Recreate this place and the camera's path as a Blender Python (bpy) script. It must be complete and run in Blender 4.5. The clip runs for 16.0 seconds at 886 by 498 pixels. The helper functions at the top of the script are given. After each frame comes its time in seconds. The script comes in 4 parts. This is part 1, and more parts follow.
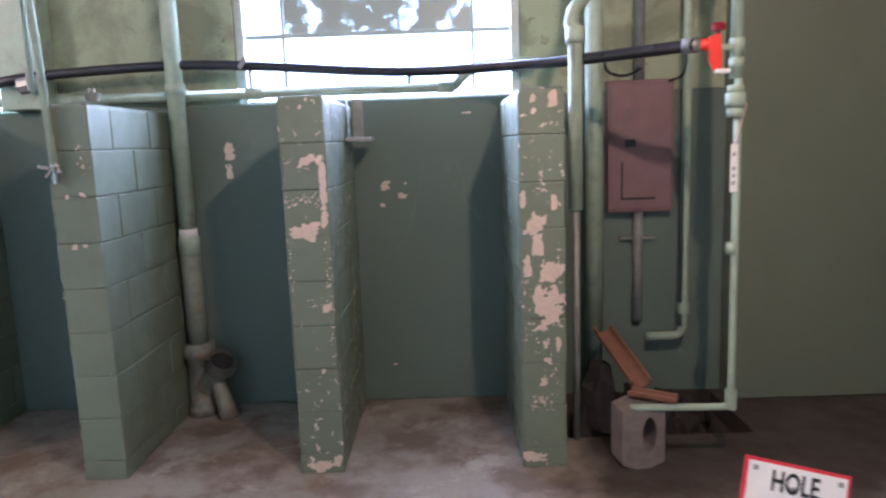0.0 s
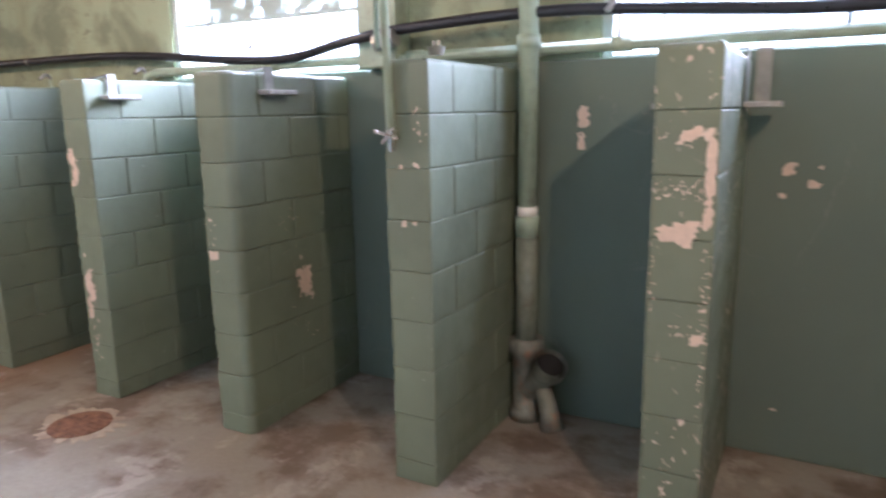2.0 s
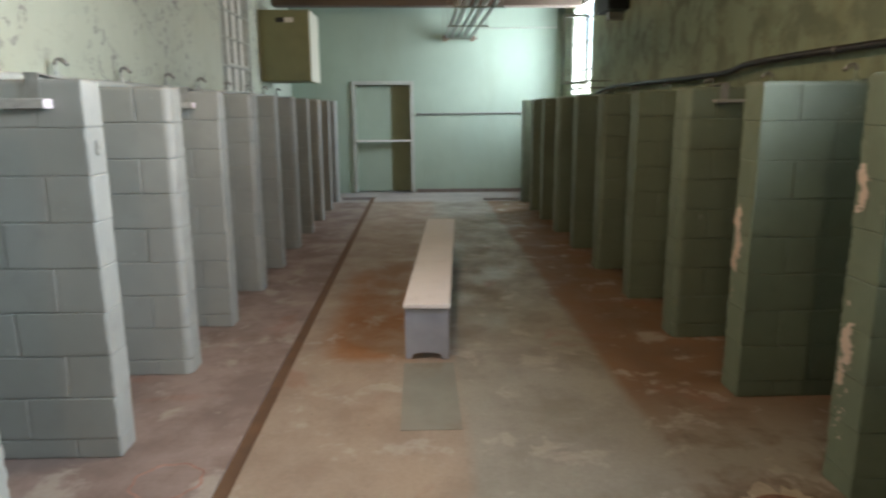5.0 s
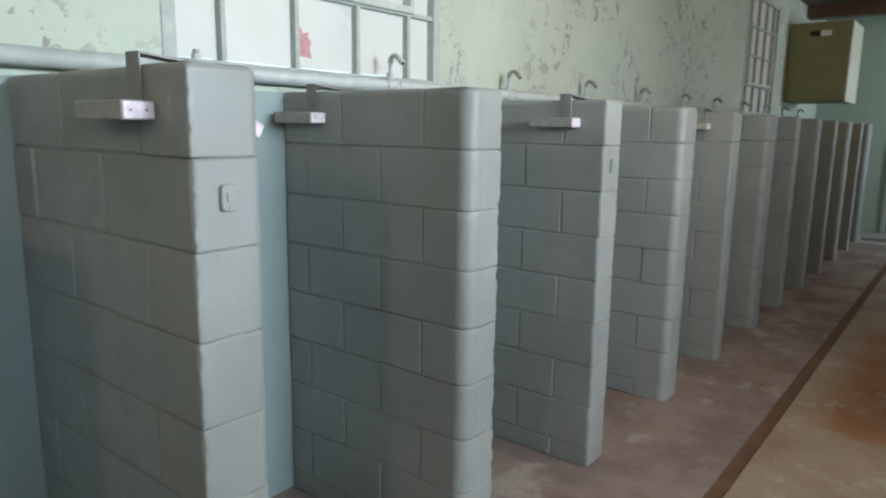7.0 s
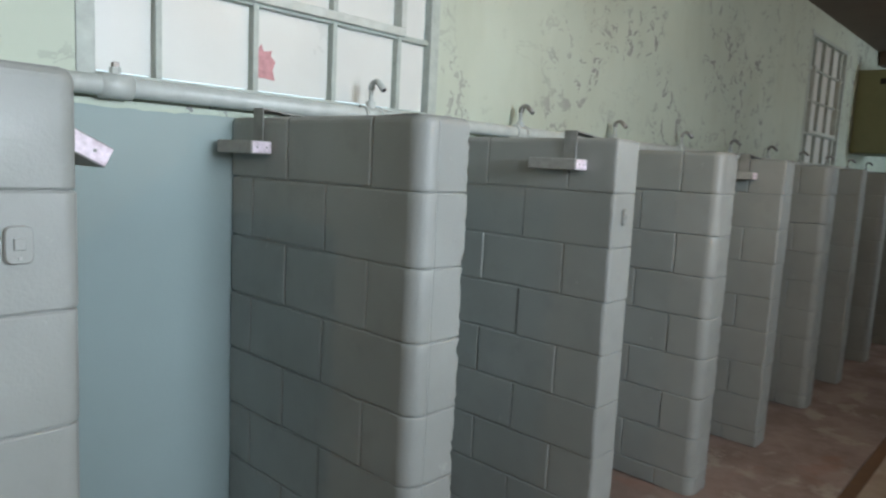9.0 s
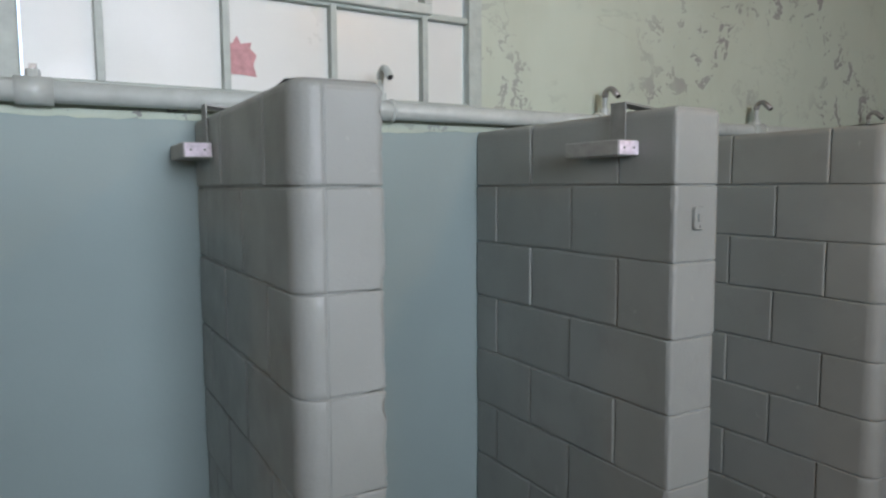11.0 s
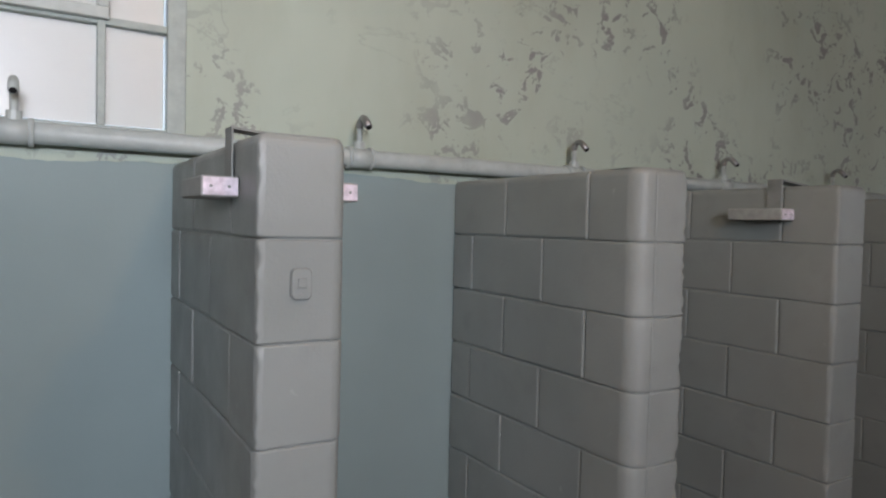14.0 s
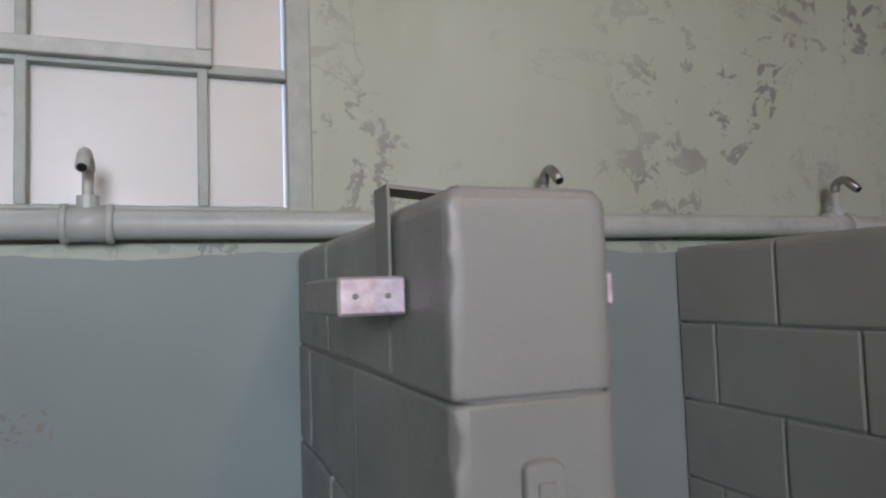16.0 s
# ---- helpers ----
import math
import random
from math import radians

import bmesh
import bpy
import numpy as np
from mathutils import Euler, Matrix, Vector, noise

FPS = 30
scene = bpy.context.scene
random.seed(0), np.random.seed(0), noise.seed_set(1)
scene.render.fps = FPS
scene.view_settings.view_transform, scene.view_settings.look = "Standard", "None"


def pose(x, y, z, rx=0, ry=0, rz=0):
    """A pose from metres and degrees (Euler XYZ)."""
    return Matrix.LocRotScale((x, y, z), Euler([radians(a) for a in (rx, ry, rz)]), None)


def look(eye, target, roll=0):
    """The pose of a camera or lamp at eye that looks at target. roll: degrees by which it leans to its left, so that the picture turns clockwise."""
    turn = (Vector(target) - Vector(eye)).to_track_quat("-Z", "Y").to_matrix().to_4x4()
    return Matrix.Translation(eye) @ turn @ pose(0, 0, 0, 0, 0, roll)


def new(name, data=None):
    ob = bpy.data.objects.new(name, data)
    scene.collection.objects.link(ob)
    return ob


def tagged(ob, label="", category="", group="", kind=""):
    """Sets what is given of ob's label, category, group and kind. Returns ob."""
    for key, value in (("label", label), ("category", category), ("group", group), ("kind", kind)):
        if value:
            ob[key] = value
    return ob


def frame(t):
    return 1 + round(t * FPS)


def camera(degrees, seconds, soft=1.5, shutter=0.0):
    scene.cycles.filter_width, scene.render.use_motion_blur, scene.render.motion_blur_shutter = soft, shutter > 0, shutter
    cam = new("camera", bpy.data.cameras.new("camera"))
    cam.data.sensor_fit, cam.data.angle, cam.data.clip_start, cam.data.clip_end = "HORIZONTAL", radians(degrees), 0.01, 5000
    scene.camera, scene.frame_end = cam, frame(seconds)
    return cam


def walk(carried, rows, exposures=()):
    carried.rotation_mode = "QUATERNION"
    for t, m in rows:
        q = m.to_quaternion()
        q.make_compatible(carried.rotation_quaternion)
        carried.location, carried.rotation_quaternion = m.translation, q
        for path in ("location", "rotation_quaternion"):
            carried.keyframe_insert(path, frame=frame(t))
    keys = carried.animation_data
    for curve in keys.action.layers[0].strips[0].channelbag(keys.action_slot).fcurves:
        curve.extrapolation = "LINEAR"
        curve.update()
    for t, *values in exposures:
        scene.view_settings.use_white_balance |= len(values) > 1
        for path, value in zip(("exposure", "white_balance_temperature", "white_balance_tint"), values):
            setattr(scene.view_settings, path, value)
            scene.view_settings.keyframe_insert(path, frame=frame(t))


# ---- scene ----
cam = camera(66.3, 16.0, soft=2.2, shutter=0.4)
PATH = [
    (0, (-0.012, -0.451, 1.49), (-0.03, 1.526, 1.185), -2.0),
    (0.5, (-0.118, -0.299, 1.496), (-0.238, 1.664, 1.13), -2.0),
    (1, (-0.175, -0.156, 1.494), (-0.424, 1.779, 1.055), -2.0),
    (1.5, (-0.191, 0.066, 1.518), (-0.784, 1.929, 1.097), -2.3),
    (2, (-0.278, 0.279, 1.523), (-1.218, 2.0, 1.127), -1.0),
    (2.5, (-0.423, 0.442, 1.534), (-1.575, 2.041, 1.193), 0.3),
    (3, (-0.537, 0.595, 1.551), (-1.912, 1.992, 1.156), -0.2),
    (3.3, (-0.594, 0.698, 1.564), (-2.17, 1.865, 1.172), 0.6),
    (3.5, (-0.637, 0.748, 1.571), (-2.318, 1.74, 1.134), -0.4),
    (4, (-0.78, 0.781, 1.583), (-2.645, 1.355, 1.145), 0.1),
    (4.5, (-0.962, 0.767, 1.593), (-2.903, 1.072, 1.217), 0.8),
    (5, (-1.075, 0.75, 1.591), (-3.032, 0.815, 1.184), -0.3),
    (5.2, (-1.1, 0.761, 1.603), (-3.056, 0.662, 1.197), -0.7),
    (7.3, (-1.295, 0.623, 1.592), (-2.818, -0.623, 1.231), 1.1),
    (7.5, (-1.344, 0.616, 1.599), (-2.874, -0.619, 1.23), 1.4),
    (8, (-1.51, 0.639, 1.609), (-3.032, -0.62, 1.295), 1.3),
    (8.5, (-1.66, 0.654, 1.609), (-3.165, -0.638, 1.354), 2.4),
    (9, (-1.793, 0.573, 1.591), (-3.252, -0.773, 1.345), 2.9),
    (9.2, (-1.864, 0.509, 1.582), (-3.288, -0.876, 1.353), 2.8),
    (11.3, (-2.77, 0.555, 1.512), (-3.737, -1.185, 1.323), -0.7),
    (11.5, (-2.846, 0.54, 1.532), (-3.811, -1.2, 1.334), -0.9),
    (12, (-3.036, 0.632, 1.531), (-3.975, -1.126, 1.364), -1.3),
    (12.5, (-3.2, 0.749, 1.541), (-4.092, -1.033, 1.365), 0.3),
    (13, (-3.354, 0.773, 1.552), (-4.277, -0.997, 1.435), -0.2),
    (13.5, (-3.571, 0.708, 1.555), (-4.559, -1.03, 1.509), 0.1),
    (14, (-3.676, 0.612, 1.55), (-4.703, -1.103, 1.48), 1.4),
    (14.5, (-3.702, 0.259, 1.635), (-4.685, -1.481, 1.572), 1.6),
    (15, (-3.751, -0.121, 1.673), (-4.605, -1.929, 1.713), 1.0),
    (15.5, (-3.764, -0.17, 1.662), (-4.526, -2.015, 1.781), -0.2),
    (16, (-3.812, -0.081, 1.619), (-4.504, -1.953, 1.745), -1.9),
]
walk(cam, [(t, look(eye, target, roll)) for t, eye, target, roll in PATH],
     [(0.0, 3.55, 4900, 27), (1.5, 3.75, 5050, 27), (2.5, 3.75, 5550, 24), (4.0, 3.0, 6000, 14), (5.0, 2.5, 6050, 11), (7.5, 1.95, 5700, 7), (9.0, 1.78, 5800, 9), (12.5, 1.38, 5950, 17), (14.5, 1.42, 6000, 19), (15.3, 1.18, 6050, 22), (16.0, 1.1, 6100, 22)])


# ---- world and large lights ----
world = bpy.data.worlds.new("sky")
scene.world = world
world.use_nodes = True
wn = world.node_tree
sky = wn.nodes.new("ShaderNodeTexSky")
sky.sky_type = 'NISHITA'
sky.sun_disc = False
sky.sun_elevation = radians(48)
sky.sun_rotation = radians(148)
wn.links.new(sky.outputs[0], wn.nodes["Background"].inputs[0])
wn.nodes["Background"].inputs[1].default_value = 0.15

sun = new("sun", bpy.data.lights.new("sun", 'SUN'))
sun.data.energy = 1.2
sun.data.angle = radians(12)
sun.data.color = (1.0, 0.96, 0.9)
sun.matrix_world = look((10, -16, 22), (0, 0, 0))

H = 1.72          # height of the partitions
COURSE = 0.203    # one course of blocks with its joint
Z_CEIL = 3.40
Y_N, Y_S = 3.45, -1.62        # upper faces of the long walls
X_W, X_E = -14.12, 3.0
WIN_N = [(-1.17, 0.42, 1.753, 3.2), (-3.97, -2.42, 1.76, 3.2), (-13.4, -12.0, 1.80, 3.3)]
WIN_S = [(-4.05, -2.56, 1.80, 3.16), (-11.08, -9.65, 1.80, 3.16)]


def window_lamp(x0, x1, z0, z1, watts, spread, drop=0.0):
    """The sky's light in a window's opening; drop leans it down, as light from high in the sky falls."""
    lamp = new("window_daylight", bpy.data.lights.new("window_daylight", 'AREA'))
    lamp.data.shape = 'RECTANGLE'
    lamp.data.size, lamp.data.size_y = x1 - x0, z1 - z0
    lamp.data.energy = watts
    lamp.data.spread = radians(spread)
    lamp.data.color = (0.98, 0.99, 1.0)
    y, z = Y_N + 0.19 + 0.5 * drop, (z0 + z1) / 2
    lamp.matrix_world = look(((x0 + x1) / 2, y, z), ((x0 + x1) / 2, y - 1, z - drop))


for opening, watts, spread, drop in zip(WIN_N, (22, 43, 36), (165, 125, 175), (0.6, 0.0, 0.0)):
    window_lamp(*opening, watts, spread, drop)

# warm bulbs in a row along the middle of the ceiling
BULBS = [(0.73, 0.53, 2.92), (-4.50, 0.60, 2.95), (-9.90, 0.62, 3.12)]
for (x, y, z), watts in zip(BULBS, (15, 14, 5.5)):
    lamp = new("bulb_light", bpy.data.lights.new("bulb_light", 'POINT'))
    lamp.data.energy = watts
    lamp.data.shadow_soft_size = 0.04
    lamp.data.color = (1.0, 0.66, 0.36)
    lamp.matrix_world = pose(x, y, z - 0.07)


# ---- materials ----
def rgb(c):
    return (c[0], c[1], c[2], 1.0)


class Nodes:
    """A small builder for one node material."""

    def __init__(self, name):
        self.m = bpy.data.materials.new(name)
        self.m.use_nodes = True
        self.t = self.m.node_tree
        self.b = self.t.nodes["Principled BSDF"]
        self.pos = self.t.nodes.new("ShaderNodeNewGeometry").outputs["Position"]

    def link(self, a, b):
        self.t.links.new(a, b)

    def noise(self, scale, detail=4.0, rough=0.55, vec=None, stretch=None, distort=0.0):
        n = self.t.nodes.new("ShaderNodeTexNoise")
        n.inputs["Scale"].default_value = scale
        n.inputs["Detail"].default_value = detail
        n.inputs["Roughness"].default_value = rough
        n.inputs["Distortion"].default_value = distort
        v = vec or self.pos
        if stretch:
            mp = self.t.nodes.new("ShaderNodeMapping")
            mp.inputs["Scale"].default_value = stretch
            self.link(v, mp.inputs[0])
            v = mp.outputs[0]
        self.link(v, n.inputs["Vector"])
        return n.outputs[0]

    def step(self, v, a, b, lo=0.0, hi=1.0):
        r = self.t.nodes.new("ShaderNodeMapRange")
        r.inputs[1].default_value, r.inputs[2].default_value = a, b
        r.inputs[3].default_value, r.inputs[4].default_value = lo, hi
        self.link(v, r.inputs[0])
        return r.outputs[0]

    def math(self, op, a, b):
        n = self.t.nodes.new("ShaderNodeMath")
        n.operation = op
        for i, v in enumerate((a, b)):
            if isinstance(v, (int, float)):
                n.inputs[i].default_value = v
            else:
                self.link(v, n.inputs[i])
        return n.outputs[0]

    def mix(self, fac, a, b, mode='MIX'):
        n = self.t.nodes.new("ShaderNodeMix")
        n.data_type = 'RGBA'
        n.blend_type = mode
        for sock, v in ((n.inputs[0], fac), (n.inputs[6], a), (n.inputs[7], b)):
            if isinstance(v, (int, float)):
                sock.default_value = v
            elif isinstance(v, tuple):
                sock.default_value = rgb(v)
            else:
                self.link(v, sock)
        return n.outputs[2]

    def axis(self, i):
        s = self.t.nodes.new("ShaderNodeSeparateXYZ")
        self.link(self.pos, s.inputs[0])
        return s.outputs[i]

    def random(self):
        return self.t.nodes.new("ShaderNodeObjectInfo").outputs["Random"]

    def bump(self, height, strength=0.3, dist=0.01):
        n = self.t.nodes.new("ShaderNodeBump")
        n.inputs["Strength"].default_value = strength
        n.inputs["Distance"].default_value = dist
        self.link(height, n.inputs["Height"])
        self.link(n.outputs[0], self.b.inputs["Normal"])

    def done(self, colour, rough=0.6, metal=0.0):
        for key, v in (("Base Color", colour), ("Roughness", rough), ("Metallic", metal)):
            s = self.b.inputs[key]
            if isinstance(v, tuple):
                s.default_value = rgb(v)
            elif isinstance(v, (int, float)):
                s.default_value = v
            else:
                self.link(v, s)
        return self.m


def shade(c, k):
    return (c[0] * k, c[1] * k, c[2] * k)


def paint_block(name, base, chips=0.0, rough=0.5):
    """Thick old paint on concrete blocks: brush relief, dull patches, dirt, and chips down to cream primer."""
    n = Nodes(name)
    big = n.noise(1.7, 3)
    mid = n.noise(9, 5)
    fine = n.noise(140, 3, 0.6)
    c = n.mix(n.step(big, 0.35, 0.7), shade(base, 0.86), shade(base, 1.1))
    c = n.mix(n.step(mid, 0.55, 0.8, 0, 0.35), c, shade(base, 0.7))
    c = n.mix(n.math('MULTIPLY', n.random(), 0.16), c, shade(base, 1.25))
    scuff = n.noise(13, 7, 0.68)
    c = n.mix(n.step(scuff, 0.66, 0.74, 0, 0.4), c, (0.50, 0.51, 0.48))
    h = n.math('ADD', n.math('MULTIPLY', fine, 0.35), mid)
    if chips:
        sp = n.noise(24, 5, 0.6, distort=0.4)
        where = n.noise(2.6, 2)
        f = n.math('MULTIPLY', n.step(sp, 0.735 - chips, 0.745 - chips), n.step(where, 0.45, 0.55))
        c = n.mix(f, c, (0.62, 0.52, 0.44))
        h = n.math('SUBTRACT', h, f)
    n.bump(h, 0.32, 0.008)
    return n.done(c, n.step(mid, 0.3, 0.7, rough - 0.08, rough + 0.15))


def plaster(name, base, peel, low=0.60, grey=(0.30, 0.31, 0.29), stain=0.4, mottle=0.0):
    n = Nodes(name)
    big = n.noise(0.7, 4)
    mid = n.noise(4.5, 8, 0.6)
    fine = n.noise(60, 4)
    c = n.mix(n.step(big, 0.35, 0.68), shade(base, 0.88), shade(base, 1.05))
    c = n.mix(n.step(n.noise(2.2, 6, 0.6, stretch=(1, 1, 0.35)), 0.5, 0.75, 0, stain), c, shade((base[0], base[1] * 0.93, base[2] * 0.82), 0.72))
    if mottle:
        c = n.mix(n.step(n.noise(2.6, 7, 0.62, distort=0.5), 0.46, 0.60, 0, mottle), c, shade(base, 0.42))
    p = n.math('ADD', n.math('MULTIPLY', n.noise(12, 9, 0.62, distort=0.8), 0.75), n.math('MULTIPLY', n.noise(42, 5, 0.6), 0.25))
    zone = n.step(n.noise(1.5, 4), 0.42, 0.60)
    f = n.math('MULTIPLY', n.step(p, low, low + 0.02), n.math('MULTIPLY', zone, peel))
    c = n.mix(f, c, grey)
    crack = n.step(n.math('ABSOLUTE', n.math('SUBTRACT', n.noise(1.6, 7, 0.55, distort=0.5), 0.5), 0), 0.0, 0.006, 1, 0)
    c = n.mix(n.math('MULTIPLY', crack, n.math('MULTIPLY', n.step(n.noise(1.1, 2), 0.55, 0.6), 0.28 * peel)), c, shade(grey, 0.8))
    n.bump(n.math('SUBTRACT', n.math('ADD', mid, n.math('MULTIPLY', fine, 0.2)), n.math('MULTIPLY', f, 1.5)), 0.3, 0.006)
    return n.done(c, 0.72)


def plain(name, base, rough=0.5, metal=0.0, var=0.2, scale=18, bump=0.15, dirt=None):
    n = Nodes(name)
    a = n.noise(scale, 5)
    c = n.mix(n.step(a, 0.3, 0.72), shade(base, 1 - var), shade(base, 1 + var * 0.6))
    if dirt:
        c = n.mix(n.step(n.noise(scale * 0.4, 6, 0.65), 0.55, 0.68, 0, 0.85), c, dirt)
    n.bump(n.math('ADD', a, n.math('MULTIPLY', n.noise(scale * 9, 2), 0.3)), bump, 0.003)
    return n.done(c, n.step(a, 0.3, 0.7, max(rough - 0.1, 0.05), min(rough + 0.12, 1)), metal)


def floor_material():
    n = Nodes("worn_painted_concrete")
    y, x = n.axis(1), n.axis(0)
    wob = n.math('MULTIPLY', n.math('SUBTRACT', n.noise(1.3, 5), 0.5), 0.10)
    yy = n.math('ADD', y, wob)
    big = n.noise(0.55, 4)
    mid = n.noise(2.4, 7, 0.62)
    fine = n.noise(40, 5, 0.6)
    grey, tan, brown, pink = (0.30, 0.285, 0.24), (0.34, 0.275, 0.21), (0.17, 0.10, 0.055), (0.29, 0.225, 0.20)
    c = n.mix(n.step(mid, 0.42, 0.6), pink, shade(pink, 0.72))
    middle = n.mix(n.step(mid, 0.45, 0.62), tan, (0.30, 0.235, 0.18))
    c = n.mix(n.step(yy, -0.13, -0.10), c, middle)
    c = n.mix(n.step(yy, 0.93, 1.0), c, n.mix(n.step(mid, 0.46, 0.66), grey, shade(grey, 0.82)))
    edge = n.step(yy, 1.86, 1.94)
    far = n.step(n.math('ADD', x, n.math('MULTIPLY', mid, 1.5)), -3.3, -4.0)
    near_n = n.mix(n.step(mid, 0.46, 0.6), (0.29, 0.265, 0.22), (0.155, 0.115, 0.085))
    c = n.mix(edge, c, n.mix(far, near_n, n.mix(n.step(mid, 0.4, 0.65), brown, shade(brown, 1.5))))
    # rust beside the bench
    rx = n.math('MULTIPLY', n.step(x, -5.15, -5.3), n.step(x, -8.4, -7.2))
    ry = n.math('MULTIPLY', n.step(yy, 0.02, 0.2), n.step(yy, 0.8, 0.62))
    c = n.mix(n.math('MULTIPLY', n.math('MULTIPLY', rx, ry), n.step(mid, 0.35, 0.55, 0.45, 0.95)), c, (0.29, 0.13, 0.045))
    # pale wear and red blotches, dark spots
    c = n.mix(n.step(n.noise(3.1, 7, 0.66, distort=0.3), 0.56, 0.63, 0, 0.75), c, (0.42, 0.385, 0.335))
    c = n.mix(n.step(n.noise(1.9, 5, 0.6, distort=0.6), 0.62, 0.69, 0, 0.4), c, (0.27, 0.12, 0.08))
    c = n.mix(n.step(n.noise(7.5, 5, 0.6), 0.68, 0.72, 0, 0.4), c, (0.09, 0.075, 0.06))
    c = n.mix(n.step(fine, 0.35, 0.75, 0.0, 0.3), c, shade(tan, 0.5))
    c = n.mix(n.step(n.math('ADD', x, n.math('MULTIPLY', mid, 0.3)), -12.55, -12.7, 0, 0.8), c, (0.40, 0.40, 0.39))
    # near-black floor colour round the sunken corner
    soil = n.math('MULTIPLY', n.step(n.math('ADD', x, n.math('MULTIPLY', mid, 0.5)), 0.72, 0.9), n.step(n.math('ADD', y, n.math('MULTIPLY', mid, 0.6)), 2.25, 2.6))
    c = n.mix(n.math('MULTIPLY', soil, 0.92), c, (0.045, 0.035, 0.03))
    n.bump(n.math('ADD', n.math('MULTIPLY', fine, 0.4), mid), 0.25, 0.006)
    return n.done(c, n.step(mid, 0.35, 0.65, 0.30, 0.68))


def pane_dirty():
    """Grimy glass of the upper sashes: clear in places, dull film in others."""
    n = Nodes("grimy_glass")
    f = n.step(n.noise(9, 5, 0.6), 0.36, 0.5, 0.15, 0.97)
    t = n.t.nodes.new("ShaderNodeBsdfTransparent")
    mx = n.t.nodes.new("ShaderNodeMixShader")
    n.link(f, mx.inputs[0])
    n.link(t.outputs[0], mx.inputs[1])
    n.link(n.b.outputs[0], mx.inputs[2])
    n.link(mx.outputs[0], n.t.nodes["Material Output"].inputs[0])
    return n.done((0.30, 0.33, 0.28), 0.4)


def pane_clear():
    n = Nodes("window_glass")
    t = n.t.nodes.new("ShaderNodeBsdfTransparent")
    mx = n.t.nodes.new("ShaderNodeMixShader")
    mx.inputs[0].default_value = 0.07
    n.link(t.outputs[0], mx.inputs[1])
    n.link(n.b.outputs[0], mx.inputs[2])
    n.link(mx.outputs[0], n.t.nodes["Material Output"].inputs[0])
    return n.done((0.8, 0.85, 0.82), 0.08)


def glow(name, colour, strength):
    n = Nodes(name)
    n.b.inputs["Emission Color"].default_value = rgb(colour)
    n.b.inputs["Emission Strength"].default_value = strength
    return n.done(colour, 0.4)


GREEN = (0.15, 0.186, 0.131)
PALE = (0.268, 0.288, 0.27)
M_N = paint_block("green_block_paint", GREEN)
M_NW = paint_block("chipped_green_block_paint", GREEN, chips=0.115)
M_S = paint_block("grey_green_block_paint", PALE, rough=0.45)
M_NLOW = plaster("green_stall_plaster", (0.122, 0.165, 0.134), 0.5, 0.68, (0.5, 0.47, 0.42), 0.3)
M_SLOW = plaster("blue_grey_stall_plaster", (0.255, 0.325, 0.318), 0.3, 0.72, (0.25, 0.27, 0.27), 0.15)
M_NUP = plaster("green_upper_plaster", (0.34, 0.39, 0.255), 1.0, 0.58, (0.18, 0.195, 0.13), 0.85, 0.7)
M_SUP = plaster("mint_upper_plaster", (0.445, 0.51, 0.42), 1.0, 0.555, (0.23, 0.235, 0.22), 0.45)
M_W = plaster("mint_end_plaster", (0.36, 0.47, 0.385), 0.4, 0.66, (0.32, 0.38, 0.3), 0.35)
M_E = plaster("dull_green_plaster", (0.15, 0.175, 0.12), 0.3, 0.68, (0.3, 0.3, 0.26), 0.4)
M_CEIL = plaster("stained_ceiling", (0.13, 0.10, 0.075), 0.8, 0.6, (0.09, 0.07, 0.05), 0.6)
M_FLOOR = floor_material()
M_CONC = plain("raw_concrete", (0.19, 0.165, 0.145), 0.85, var=0.3, scale=14, bump=0.4)
M_PIPE = plain("green_painted_pipe", (0.34, 0.43, 0.33), 0.4, var=0.15, dirt=(0.24, 0.27, 0.22))
M_PIPE_S = plain("pale_painted_pipe", (0.42, 0.465, 0.44), 0.4, var=0.12, dirt=(0.33, 0.36, 0.34))
M_IRON = plain("cast_iron", (0.23, 0.24, 0.20), 0.6, 0.3, var=0.4, dirt=(0.30, 0.17, 0.10))
M_STEEL = plain("galvanised_steel", (0.36, 0.36, 0.35), 0.42, 0.7, var=0.25, dirt=(0.2, 0.17, 0.14))
M_STRAP = plain("painted_strap", (0.24, 0.25, 0.235), 0.5, 0.1, var=0.25)
M_CHROME = plain("dull_chrome", (0.55, 0.55, 0.53), 0.25, 0.9, var=0.2)
M_HOSE = plain("black_hose", (0.016, 0.017, 0.022), 0.35, var=0.3, scale=30)
M_FRAME = plain("window_frame_paint", (0.45, 0.49, 0.45), 0.5, var=0.15, dirt=(0.42, 0.45, 0.4))
M_FRAME_G = plain("sash_bar_paint", (0.36, 0.41, 0.37), 0.5, var=0.18, dirt=(0.28, 0.31, 0.28))
M_PANE_P = plain("painted_over_glass", (0.56, 0.585, 0.55), 0.35, var=0.05, scale=3, bump=0.05)
M_DIRTY, M_GLASS = pane_dirty(), pane_clear()
M_BAR = plain("bare_worn_bar", (0.33, 0.34, 0.32), 0.6, var=0.2, scale=40)
M_PINK = plain("pinkish_bar_end", (0.70, 0.63, 0.69), 0.6, var=0.3, scale=60, dirt=(0.45, 0.36, 0.42))
M_CREAM = plain("bare_cream_primer", (0.60, 0.49, 0.41), 0.8, var=0.12, scale=40)
M_RED = plain("red_valve_paint", (0.75, 0.05, 0.025), 0.35, var=0.1)
M_DKRED = plain("dark_red_wheel", (0.25, 0.01, 0.015), 0.4, var=0.1)
